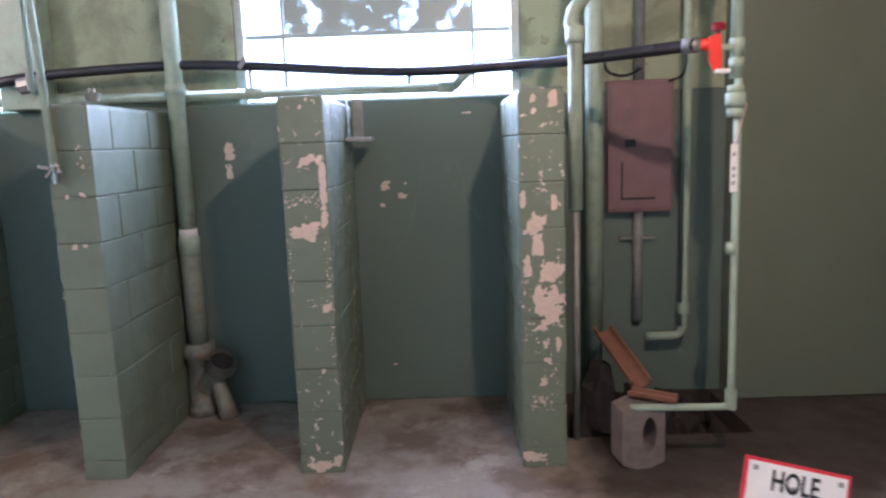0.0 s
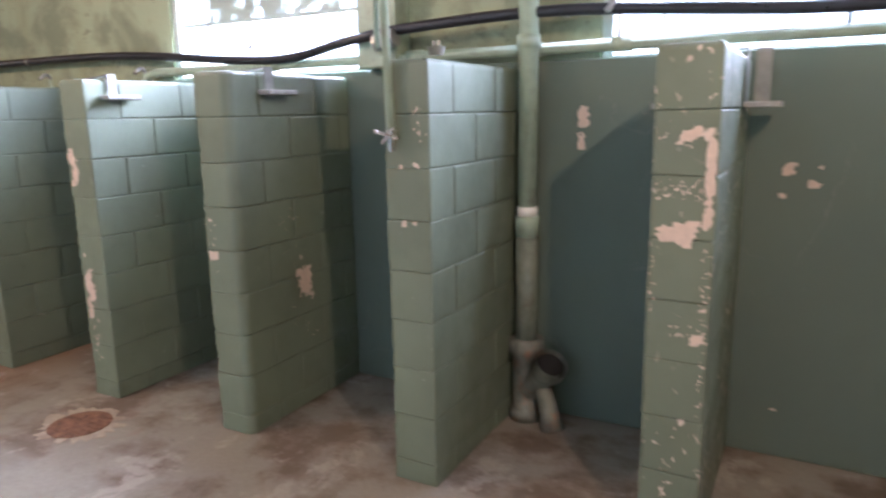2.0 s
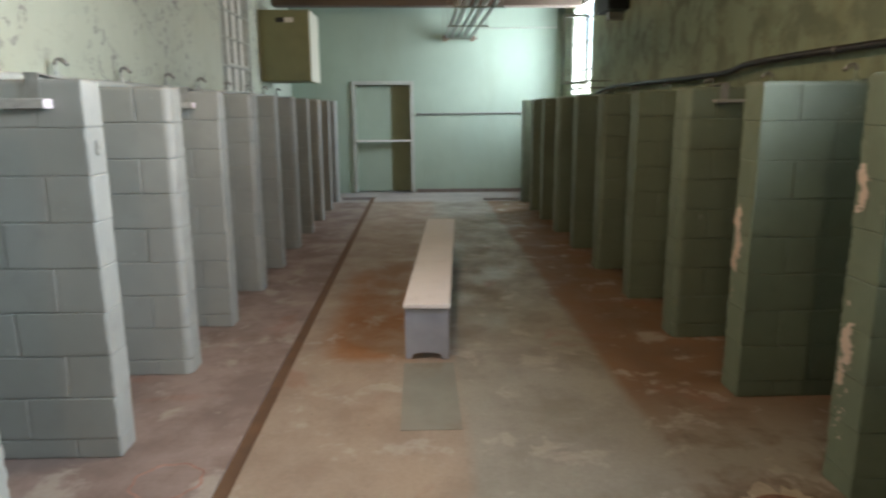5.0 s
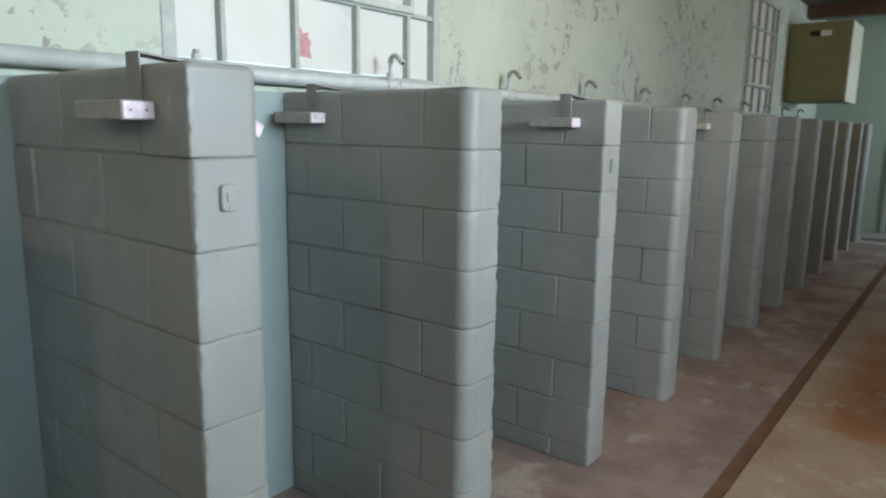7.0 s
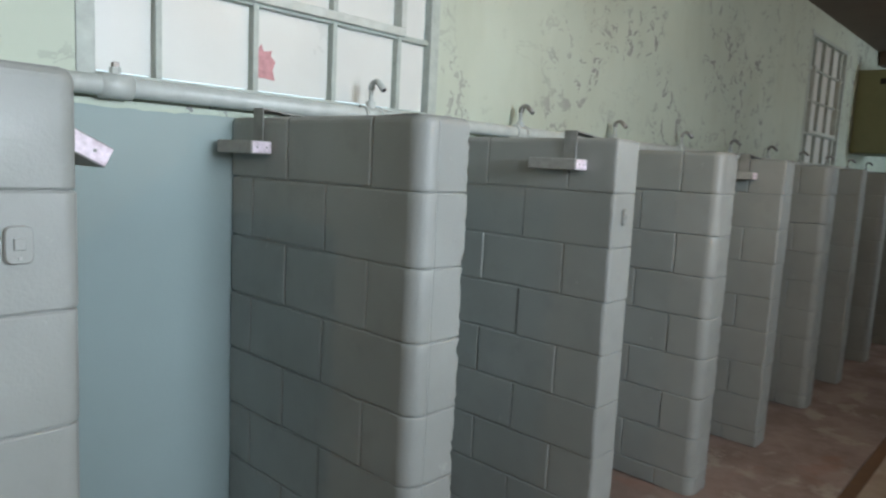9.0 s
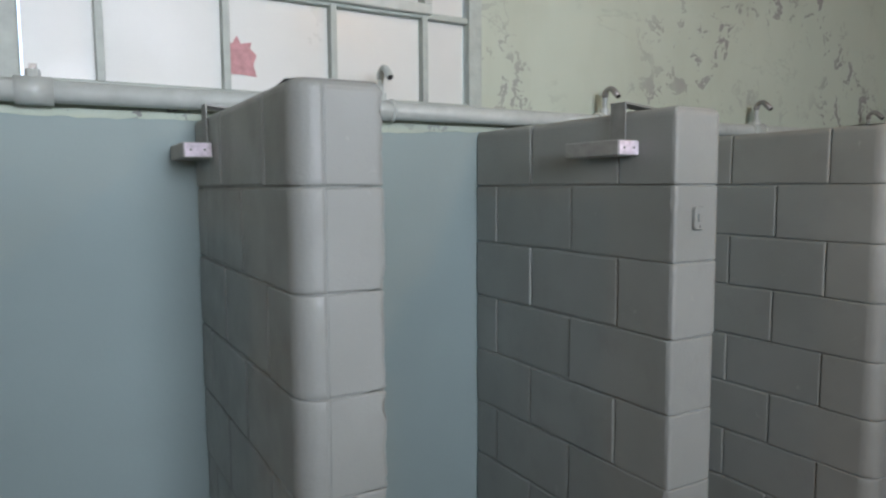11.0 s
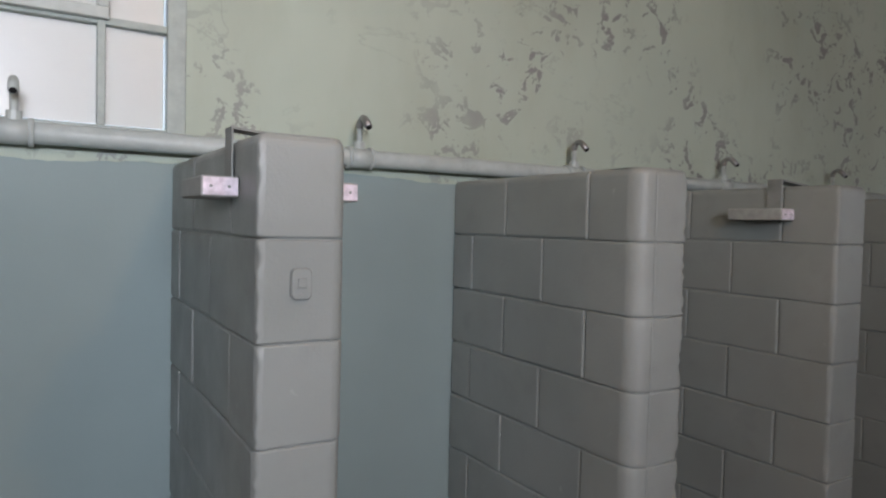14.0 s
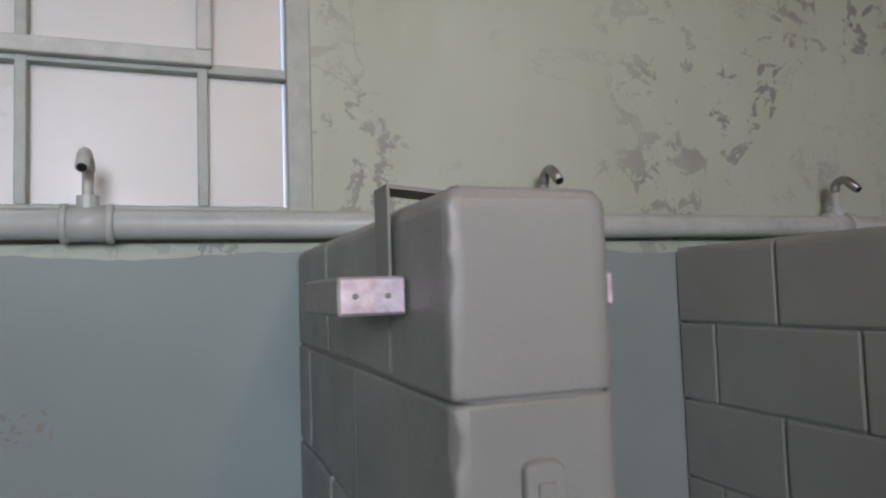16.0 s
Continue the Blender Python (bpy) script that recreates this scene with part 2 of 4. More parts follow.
M_WHITE = plain("white_tag", (0.78, 0.78, 0.76), 0.5, var=0.06)
M_BENCH = plain("white_bench_board", (0.72, 0.68, 0.66), 0.45, var=0.07, scale=6, dirt=(0.6, 0.55, 0.52))
M_BGREY = plain("grey_bench_side", (0.32, 0.33, 0.37), 0.5, var=0.1, scale=8)
M_PANEL = plain("maroon_panel_paint", (0.20, 0.115, 0.115), 0.5, var=0.15, scale=9, dirt=(0.14, 0.09, 0.085))
M_TERRA = plain("terracotta", (0.23, 0.11, 0.065), 0.8, var=0.25)
M_DARK = plain("dark_debris_and_pit_shade", (0.035, 0.03, 0.03), 0.9, var=0.5, scale=12, bump=0.5)
M_BLACK = plain("black_paint_and_shade", (0.012, 0.012, 0.012), 0.5, var=0.2)
M_RUST = plain("rusted_iron", (0.23, 0.125, 0.08), 0.85, 0.2, var=0.45, scale=25, bump=0.5)
M_CAB = plain("olive_cabinet_and_doorway_shade", (0.22, 0.24, 0.13), 0.5, var=0.12, scale=5)
M_CABEDGE = plain("pale_cabinet_side", (0.55, 0.56, 0.46), 0.5, var=0.1)
M_GROOVE = plain("rusty_silt", (0.14, 0.08, 0.042), 0.85, var=0.35, scale=6, bump=0.4)
M_PANE_HOLE = plain("dusty_red_pane_hole", (0.46, 0.24, 0.25), 0.6, var=0.25, scale=40)
M_REDEDGE = plain("red_sign_border", (0.55, 0.03, 0.04), 0.45, var=0.08)
M_BULB = glow("warm_bulb", (1.0, 0.55, 0.32), 14.0)
M_GRASS = plain("grass", (0.07, 0.11, 0.04), 0.9, var=0.4, scale=3)
M_LEAF = plain("leaves", (0.06, 0.10, 0.035), 0.6, var=0.5, scale=5)
M_BARK = plain("bark", (0.12, 0.09, 0.06), 0.9, var=0.4)


# ---- building helpers ----
def part(name, bm, material, parent=None, label="", smooth=False):
    """Links a bmesh as one mesh object under a thing or a part."""
    me = bpy.data.meshes.new(name)
    bmesh.ops.recalc_face_normals(bm, faces=bm.faces)
    bm.to_mesh(me)
    bm.free()
    me.materials.append(material)
    if smooth:
        me.polygons.foreach_set("use_smooth", [True] * len(me.polygons))
    ob = new(name, me)
    if parent is not None:
        ob.parent = parent
    return tagged(ob, label)


def thing(name, label, category, at=(0, 0, 0), rz=0, group=""):
    ob = new(name)
    ob.matrix_basis = pose(*at, 0, 0, rz)
    return tagged(ob, label, category, group)


def add_box(bm, x0, x1, y0, y1, z0, z1, m=None):
    v = [bm.verts.new((x, y, z)) for z in (z0, z1) for y in (y0, y1) for x in (x0, x1)]
    for f in ((0, 2, 3, 1), (4, 5, 7, 6), (0, 1, 5, 4), (2, 6, 7, 3), (0, 4, 6, 2), (1, 3, 7, 5)):
        bm.faces.new([v[i] for i in f])
    if m is not None:
        bmesh.ops.transform(bm, matrix=m, verts=v)
    return v


def box(x0, x1, y0, y1, z0, z1, bevel=0.0, seg=2):
    bm = bmesh.new()
    add_box(bm, x0, x1, y0, y1, z0, z1)
    if bevel:
        bmesh.ops.bevel(bm, geom=bm.edges[:], offset=bevel, segments=seg, affect='EDGES', profile=0.5)
    return bm


def add_tube(bm, pts, r, seg=12, cap=True):
    """A round tube swept along points; r is one radius or one for each point."""
    pts = [Vector(p) for p in pts]
    rad = r if isinstance(r, (list, tuple)) else [r] * len(pts)
    rings, side = [], None
    for i, p in enumerate(pts):
        a = (pts[i] - pts[i - 1]).normalized() if i else None
        b = (pts[i + 1] - pts[i]).normalized() if i + 1 < len(pts) else None
        d = ((a or b) + (b or a)).normalized()
        if side is None:
            side = d.orthogonal().normalized()
        side = (side - d * side.dot(d)).normalized()
        up = d.cross(side)
        rings.append([bm.verts.new(p + (side * math.cos(q) + up * math.sin(q)) * rad[i]) for q in (2 * math.pi * k / seg for k in range(seg))])
    for s, e in zip(rings, rings[1:]):
        for k in range(seg):
            bm.faces.new((s[k], s[(k + 1) % seg], e[(k + 1) % seg], e[k]))
    if cap:
        bm.faces.new(rings[0])
        bm.faces.new(rings[-1])


def tube(pts, r, seg=12):
    bm = bmesh.new()
    add_tube(bm, pts, r, seg)
    return bm


def arc(c, r, a0, a1, u, w, n=7):
    """Points on an arc round c in the plane of u and w."""
    c, u, w = Vector(c), Vector(u), Vector(w)
    return [c + (u * math.cos(q) + w * math.sin(q)) * r for q in (radians(a0 + (a1 - a0) * i / (n - 1)) for i in range(n))]


def spline(pts, per=8):
    """A smooth curve through the points."""
    P = [Vector(p) for p in pts]
    P = [P[0] * 2 - P[1]] + P + [P[-1] * 2 - P[-2]]
    out = []
    for i in range(1, len(P) - 2):
        a, b, c, d = P[i - 1], P[i], P[i + 1], P[i + 2]
        for k in range(per):
            t = k / per
            out.append(0.5 * (2 * b + (c - a) * t + (2 * a - 5 * b + 4 * c - d) * t * t + (3 * b - a - 3 * c + d) * t ** 3))
    return out + [P[-2]]


def blob(w, h, seed, n=22, jag=0.35):
    """A ragged flat outline, w by h, in the xz plane."""
    rnd = random.Random(seed)
    bm = bmesh.new()
    vs = []
    for i in range(n):
        q = 2 * math.pi * i / n
        k = 1 - jag * rnd.random() - (0.25 if rnd.random() < 0.2 else 0)
        vs.append(bm.verts.new((math.cos(q) * w / 2 * k, 0, math.sin(q) * h / 2 * k)))
    bm.faces.new(vs)
    r = bmesh.ops.extrude_face_region(bm, geom=bm.faces[:])
    bmesh.ops.translate(bm, vec=(0, -0.0015, 0), verts=[g for g in r["geom"] if isinstance(g, bmesh.types.BMVert)])
    return bm


def structure(name, bm, mat, label, category):
    return tagged(part(name, bm, mat), label, category, kind="structure")


# ---- floor, walls, ceiling ----
def cut_sheet(xs, ys, depth_of):
    bm = bmesh.new()
    for x0, x1 in zip(xs, xs[1:]):
        for y0, y1 in zip(ys, ys[1:]):
            d = depth_of((x0 + x1) / 2, (y0 + y1) / 2)
            add_box(bm, x0, x1, y0, y1, -0.5, -d)
    return bm


def floor_depth(x, y):
    if -0.145 < y < -0.070 and x > -13.45:
        return 0.02
    if -13.45 < x < -13.05 and -0.67 < y < -0.145:
        return 0.22
    if -13.2 < x < -12.9 and 1.88 < y < 2.69:
        return 0.22
    if 0.56 < x < 1.5 and 2.8 < y < 3.4:
        return 0.12
    return 0.0


structure("floor", cut_sheet([X_W - 1.2, -13.45, -13.2, -13.05, -12.9, -4, 0.56, 1.5, X_E], [-1.8, -0.67, -0.145, -0.070, 1.88, 2.69, 2.8, 3.4, 3.7], floor_depth), M_FLOOR,
          "worn painted concrete floor with rust stains", "floor")
# near-black beds put the deep shade of the two pits into colour
structure("pit_shade_bed", box(-13.44, -13.06, -0.66, -0.15, -0.24, -0.21), M_DARK, "near-black bed painting the shade in the floor pit", "pit")
structure("pit_shade_bed", box(-13.19, -12.91, 1.89, 2.68, -0.24, -0.21), M_DARK, "near-black bed painting the shade in the floor pit", "pit")
structure("floor_channel", box(-13.44, X_E, -0.143, -0.072, -0.022, -0.010), M_GROOVE, "narrow drain channel filled with rusty silt", "drain channel")


def wall_with_openings(y0, y1, x0, x1, z0, z1, openings):
    bm = bmesh.new()
    at = x0
    for a, b, c, d in sorted(openings):
        add_box(bm, at, a, y0, y1, z0, z1)
        add_box(bm, a, b, y0, y1, z0, c)
        add_box(bm, a, b, y0, y1, d, z1)
        at = b
    add_box(bm, at, x1, y0, y1, z0, z1)
    return bm


wall_low = structure("wall_north_lower", box(X_W, 1.56, 3.40, 3.65, 0, 1.75, 0.008), M_NLOW, "green painted lower wall behind the stalls", "wall")
structure("wall_north", wall_with_openings(Y_N, Y_N + 0.22, X_W, 1.56, 1.752, Z_CEIL, WIN_N), M_NUP, "stained green plaster wall with peeling paint", "wall")
structure("wall_north_east", box(1.56, X_E, 3.24, 3.66, 0, Z_CEIL, 0.01), M_E, "dull green plaster wall beside the pipes", "wall")
wall_south_low = structure("wall_south_lower", box(X_W, X_E, -1.85, -1.59, 0, 1.735, 0.006), M_SLOW, "blue-grey painted lower wall behind the stalls", "wall")
structure("wall_south", wall_with_openings(-1.84, Y_S, X_W, X_E, 1.737, Z_CEIL, WIN_S), M_SUP, "pale mint plaster wall with peeling patches", "wall")
bm = bmesh.new()
add_box(bm, X_W - 0.18, X_W, -1.85, -0.44, 0, Z_CEIL)
add_box(bm, X_W - 0.18, X_W, 0.58, 3.66, 0, Z_CEIL)
add_box(bm, X_W - 0.18, X_W, -0.44, 0.58, 2.02, Z_CEIL)
structure("wall_west", bm, M_W, "mint green plaster end wall with a doorway", "wall")
structure("wall_east", box(X_E, X_E + 0.15, -1.85, 3.66, 0, Z_CEIL), M_E, "dull green plaster wall closing the room", "wall")
bm = bmesh.new()
add_box(bm, X_W - 0.2, X_E + 0.15, -1.85, 3.67, Z_CEIL, Z_CEIL + 0.15)
structure("ceiling", bm, M_CEIL, "rust-stained ceiling over the shower room", "ceiling")
structure("ceiling_beam", box(-12.9, -12.65, -1.6, 3.44, 3.22, 3.398, 0.01), M_CEIL, "rust-stained beam under the ceiling", "beam")
structure("pillar", box(-2.42, -2.18, 3.30, 3.449, 1.752, 3.398, 0.01), M_PIPE, "green painted pillar between the windows", "pillar")
structure("baseboard", box(X_W + 0.002, X_W + 0.03, 0.68, 3.38, 0, 0.07, 0.006), M_CONC, "grey skirting along the end wall", "baseboard")
# doorway at the far end: frame, blocking leaf, recess behind it
structure("alcove_wall", box(-15.3, -15.2, -1.2, 1.2, 0, 2.3), M_E, "dim wall behind the doorway", "wall")
for a, b in ((-1.2, -0.9), (0.75, 1.2)):
    structure("alcove_side", box(-15.2, X_W - 0.182, a, b, 0, 2.3), M_E, "dim side wall behind the doorway", "wall")
structure("alcove_ceiling", box(-15.3, X_W - 0.182, -1.2, 1.2, 2.3, 2.4), M_CEIL, "dim ceiling behind the doorway", "ceiling")
door = tagged(thing("door_1", "mint green doorway with a white rail across it", "door", (X_W, 0.07, 0)), kind="structure")
part("door_frame", box(-0.05, 0.03, -0.58, -0.51, 0, 2.09, 0.006), M_FRAME, door)
part("door_frame", box(-0.05, 0.03, 0.51, 0.58, 0, 2.09, 0.006), M_FRAME, door)
part("door_frame", box(-0.05, 0.029, -0.51, 0.51, 2.02, 2.09, 0.006), M_FRAME, door)
part("door_leaf", box(-0.15, -0.11, -0.505, 0.14, 0.02, 2.0, 0.005), M_W, door, "flat mint green door leaf")
# added panel whose olive colour stands in for shade in the right third
part("door_leaf", box(-0.175, -0.155, 0.145, 0.505, 0.02, 2.0, 0.005), M_CAB, door, "olive panel standing for the shaded third of the doorway")
part("shelf_rail", box(-0.05, 0.05, -0.51, 0.51, 0.97, 1.0, 0.005), M_WHITE, door, "white painted rail")
# outside
structure("ground", box(-120, 120, 3.7, 160, -0.9, -0.6), M_GRASS, "grass outside the windows", "ground")


# ---- windows ----
def clear_window(index, x0, x1, z0, z1, rows, grimy_from):
    w = tagged(thing("window_%d" % index, "steel sash window with glaring daylight behind", "window", (x0, Y_N + 0.03, z0)), kind="structure")
    W, T = x1 - x0, z1 - z0
    for a, b in ((0, 0.05), (W - 0.05, W)):
        part("window_frame", box(a, b, -0.01, 0.1, 0, T, 0.005), M_FRAME, w)
    for a, b in ((0, 0.012), (T - 0.05, T)):
        part("window_frame", box(0.05, W - 0.05, -0.01, 0.1, a, b, 0.005), M_FRAME, w)
    for z in rows:
        part("glazing_bar", box(0.05, W - 0.05, 0.03, 0.07, z - 0.012, z + 0.012, 0.003), M_FRAME_G, w)
    for x in (0.26, W - 0.26):
        part("glazing_bar", box(x - 0.01, x + 0.01, 0.035, 0.065, 0.03, T - 0.05, 0.003), M_FRAME_G, w)
    edges = [0.03] + list(rows) + [T - 0.05]
    for a, b in zip(edges, edges[1:]):
        p = part("pane", box(0.27, W - 0.27, 0.047, 0.053, a + 0.012, b - 0.012), M_DIRTY if a >= grimy_from else M_GLASS, w)
        p.visible_shadow = False
        for c, d in ((0.05, 0.25), (W - 0.25, W - 0.05)):
            p = part("pane", box(c, d, 0.047, 0.053, a + 0.012, b - 0.012), M_GLASS, w)
            p.visible_shadow = False
    return w


clear_window(1, *WIN_N[0], [0.37, 0.72, 1.05], 0.34)
clear_window(2, *WIN_N[1], [0.33, 0.70, 1.05], 0.30)
clear_window(3, *WIN_N[2], [0.40, 0.85, 1.2], 9)
leaf = thing("open_sash", "hinged window sash standing open", "window sash", (-12.0, 3.40, 1.95), 0)
bm = bmesh.new()
for a, b, c, d in ((0, 0.04, 0, 1.05), (0.38, 0.42, 0, 1.05), (0.04, 0.38, 0, 0.04), (0.04, 0.38, 1.01, 1.05)):
    add_box(bm, -0.02, 0.02, -b, -a, c, d)
part("sash_frame", bm, M_FRAME_G, leaf)
part("pane", box(-0.004, 0.004, -0.38, -0.04, 0.04, 1.01), M_GLASS, leaf)


def painted_window(index, x0, x1, z0, z1):
    """A steel window whose panes are painted over, with an inner sash in the upper lights."""
    w = tagged(thing("window_%d" % index, "steel window with panes painted over in white", "window", (x0, Y_S, z0)), kind="structure")
    W, T = x1 - x0, z1 - z0
    part("window_frame", box(-0.02, 0.035, -0.08, 0.006, -0.01, T + 0.02, 0.004), M_FRAME_G, w)
    part("window_frame", box(W - 0.035, W + 0.02, -0.08, 0.006, -0.01, T + 0.02, 0.004), M_FRAME_G, w)
    part("window_frame", box(0.035, W - 0.035, -0.08, 0.004, T - 0.04, T, 0.004), M_FRAME_G, w)
    part("window_frame", box(0.035, W - 0.035, -0.08, 0.004, -0.0, 0.02, 0.004), M_FRAME_G, w)
    xs = [0.035, 0.215, 0.555, 0.905, 1.25, W - 0.035] if W < 1.46 else [0.035, 0.215, 0.56, 0.91, 1.26, W - 0.035]
    zs = [0.02, 0.325, 0.67, 1.0, T - 0.04]
    for x in xs[1:-1]:
        part("glazing_bar", box(x - 0.011, x + 0.011, -0.055, -0.002, 0.02, T - 0.04, 0.003), M_FRAME_G, w)
    for z in zs[1:-1]:
        part("glazing_bar", box(0.035, W - 0.035, -0.054, -0.006, z - 0.011, z + 0.011, 0.003), M_FRAME_G, w)
    # the hinged ventilator in the middle lights
    s = part("sash_frame", box(xs[1] - 0.02, xs[4] + 0.02, -0.05, 0.018, zs[1] + 0.0, zs[1] + 0.035, 0.004), M_FRAME, w)
    for a in (xs[1] - 0.02, xs[4] - 0.012):
        part("sash_frame", box(a, a + 0.032, -0.05, 0.017, zs[1] + 0.035, zs[3] + 0.03, 0.004), M_FRAME, w)
    for a, b in zip(xs, xs[1:]):
        for c, d in zip(zs, zs[1:]):
            part("pane", box(a + 0.006, b - 0.006, -0.045, -0.035, c + 0.006, d - 0.006), M_PANE_P, w)
    return w


painted_window(4, *WIN_S[0])
painted_window(5, *WIN_S[1])
# flat dusty red patch stands for a ragged hole broken in the pane
bm = bmesh.new()
bm.faces.new([bm.verts.new((0.094 * a, 0, 0.124 * b)) for a, b in ((-0.5, -0.5), (-0.1, -0.47), (0.46, -0.46), (0.5, -0.1), (0.38, 0.16), (0.45, 0.36), (0.3, 0.28),
                                                              (0.12, 0.5), (0.0, 0.3), (-0.36, 0.36), (-0.3, 0.2), (-0.52, 0.05), (-0.4, -0.2))])
r = bmesh.ops.extrude_face_region(bm, geom=bm.faces[:])
bmesh.ops.translate(bm, vec=(0, 0.0015, 0), verts=[g for g in r["geom"] if isinstance(g, bmesh.types.BMVert)])
bmesh.ops.recalc_face_normals(bm, faces=bm.faces)
sticker = tagged(part("sticker", bm, M_PANE_HOLE), "ragged dusty red patch standing for a hole in the pane", "sticker")
sticker.matrix_basis = pose(-3.19, -1.652, 1.93)

# ---- block partitions ----
BLOCKS = {}


def block_mesh(length, height, thick, bull, side, top, kind):
    """One painted block, its front end at depth 0. bull: the radius of the rounded upright edge on the +x side."""
    key = (round(length, 3), round(height, 3), round(thick, 3), bull, side, top, kind)
    if key not in BLOCKS:
        bm = bmesh.new()
        g = 0.0012 if side else 0.002
        add_box(bm, -thick / 2, thick / 2, g if length else 0, length - g, -height + g, -g)
        if bull:
            e = [e for e in bm.edges if all(v.co.x * side > thick / 2 - 0.001 and v.co.y < 0.003 for v in e.verts)]
            bmesh.ops.bevel(bm, geom=e, offset=bull, segments=5, affect='EDGES', profile=0.5)
        seam = side * (thick / 2 - bull - 0.008) if bull == 0.052 else None
        if seam is not None:
            for d in (-0.002, 0, 0.002):
                bmesh.ops.bisect_plane(bm, geom=bm.verts[:] + bm.edges[:] + bm.faces[:], plane_co=(seam + d, 0, 0), plane_no=(1, 0, 0))
        if side:
            bmesh.ops.bisect_plane(bm, geom=bm.verts[:] + bm.edges[:] + bm.faces[:], plane_co=(0, 0.016, 0), plane_no=(0, 1, 0))
            for c in (-side * (1 - 0.032 / thick),):
                bmesh.ops.bisect_plane(bm, geom=bm.verts[:] + bm.edges[:] + bm.faces[:], plane_co=(thick / 2 * c, 0, 0), plane_no=(1, 0, 0))
            for c in range(2, 13):
                bmesh.ops.bisect_plane(bm, geom=bm.verts[:] + bm.edges[:] + bm.faces[:], plane_co=(0, 0, -height * c / 13), plane_no=(0, 0, 1))
        bmesh.ops.recalc_face_normals(bm, faces=bm.faces)
        if top:
            # the upper edges of the wall's top are worn round; the joints between its blocks are not
            e = [e for e in bm.edges if e.calc_face_angle(0) > 0.5 and all(v.co.z > -0.01 for v in e.verts) and not all(v.co.y > length - 0.003 for v in e.verts)
                 and (top == 2 or not all(v.co.y < 0.003 for v in e.verts))]
            bmesh.ops.bevel(bm, geom=e, offset=0.022, segments=4, affect='EDGES', profile=0.5)
        e = [e for e in bm.edges if e.calc_face_angle(0) > 0.7]
        bmesh.ops.bevel(bm, geom=e, offset=0.0045 if side else 0.007, segments=2, affect='EDGES', profile=0.5)
        if side:
            # chipped upright edges at the free end
            rnd = random.Random(kind * 31 + int(height * 1000) + int(length * 100))
            rows = {}
            for v in bm.verts:
                if v.co.y < 0.012 and v.co.x * side < -thick / 2 + 0.012:
                    k = rows.setdefault((round(v.co.z, 3), v.co.x > 0), rnd.random() ** 2)
                    v.co.x -= math.copysign(0.008 * k, v.co.x)
                    v.co.y += 0.004 * k
        if seam is not None:
            for v in bm.verts:
                if abs(v.co.x - seam) < 0.0008 and v.co.y < 0.004:
                    v.co.y += 0.009
        me = bpy.data.meshes.new("block")
        bm.to_mesh(me)
        bm.free()
        me.polygons.foreach_set("use_smooth", [len(p.vertices) == 4 and p.area < 0.0006 for p in me.polygons])
        if length:
            me.materials.append(M_S)
        BLOCKS[key] = me
    return BLOCKS[key]


def partition(x, south, bull, side, material, label, wobble):
    """A stall partition of painted blocks that stands out from its long wall."""
    rnd = random.Random(int(abs(x) * 97) + south)
    thick = 0.182 if south else 0.20
    front, back = (-0.655, -1.59) if south else (2.50, 3.40)
    depth = abs(back - front) - 0.002
    flip = -1 if south else 1
    p = thing("block_partition", label, "partition", (x, front, 0), group="shower stall partitions")
    k, z = 0, H
    while z > 0.02:
        h = min(COURSE, z)
        cuts = [0.2] if k % 2 == 0 else [0.4]
        while cuts[-1] + 0.4 < depth - 0.05:
            cuts.append(cuts[-1] + 0.4)
        cuts = [0] + cuts + [depth]
        for i, (a, b) in enumerate(zip(cuts, cuts[1:])):
            me = block_mesh(b - a, h, thick, bull if i == 0 else 0, side if i == 0 else 0, (2 if i == 0 else 1) if k == 0 else 0, rnd.randrange(4) if i == 0 else 0)
            ob = new("block", me)
            ob.parent = p
            # turning the south blocks keeps the rounded edge on the side of +x
            m = pose(rnd.uniform(-1, 1) * wobble, a * flip + rnd.uniform(-1, 0) * wobble * flip * (i == 0), z, 0, 0, rnd.uniform(-0.12, 0.12))
            if south:
                m = m @ Matrix.Diagonal((1, -1, 1, 1))
            ob.matrix_basis = m
            ob.material_slots[0].link = 'OBJECT'
            ob.material_slots[0].material = material
        z -= COURSE
        k += 1
    ins = 0.0065
    a, b = 0.006, depth
    part("mortar", box(-thick / 2 + ins, thick / 2 - ins, min(a * flip, b * flip), max(a * flip, b * flip), 0, H - 0.006, max(bull - 0.003, 0.003), 4), material, p)
    return p


N_X = [0.40, -0.63, -1.64, -2.66, -3.64, -4.66, -5.67, -6.66, -7.73, -8.77, -9.80, -10.82, -11.75, -12.72]
S_X = [-1.13, -2.1265, -3.123, -4.1195, -5.13, -6.06, -7.06, -7.95, -8.92, -9.90, -10.92, -11.92, -12.87]
NORTH = []
for i, x in enumerate(N_X):
    NORTH.append(partition(x, 0, 0.05 if i in (3, 6, 8, 10) else 0.006, 1, M_NW if i in (0, 1) else M_N,
              "green painted concrete block partition with chipped cream patches" if i in (0, 1, 4, 5) else "green painted concrete block stall partition", 0.002))
for i, x in enumerate(S_X):
    partition(x, 1, 0.052 if i % 2 == 0 else 0.03, 1 if i % 2 == 0 else -1, M_S, "grey-green block partition with a pale rounded end" if i % 2 == 0 else "grey-green block partition with a pale square end", 0.002)


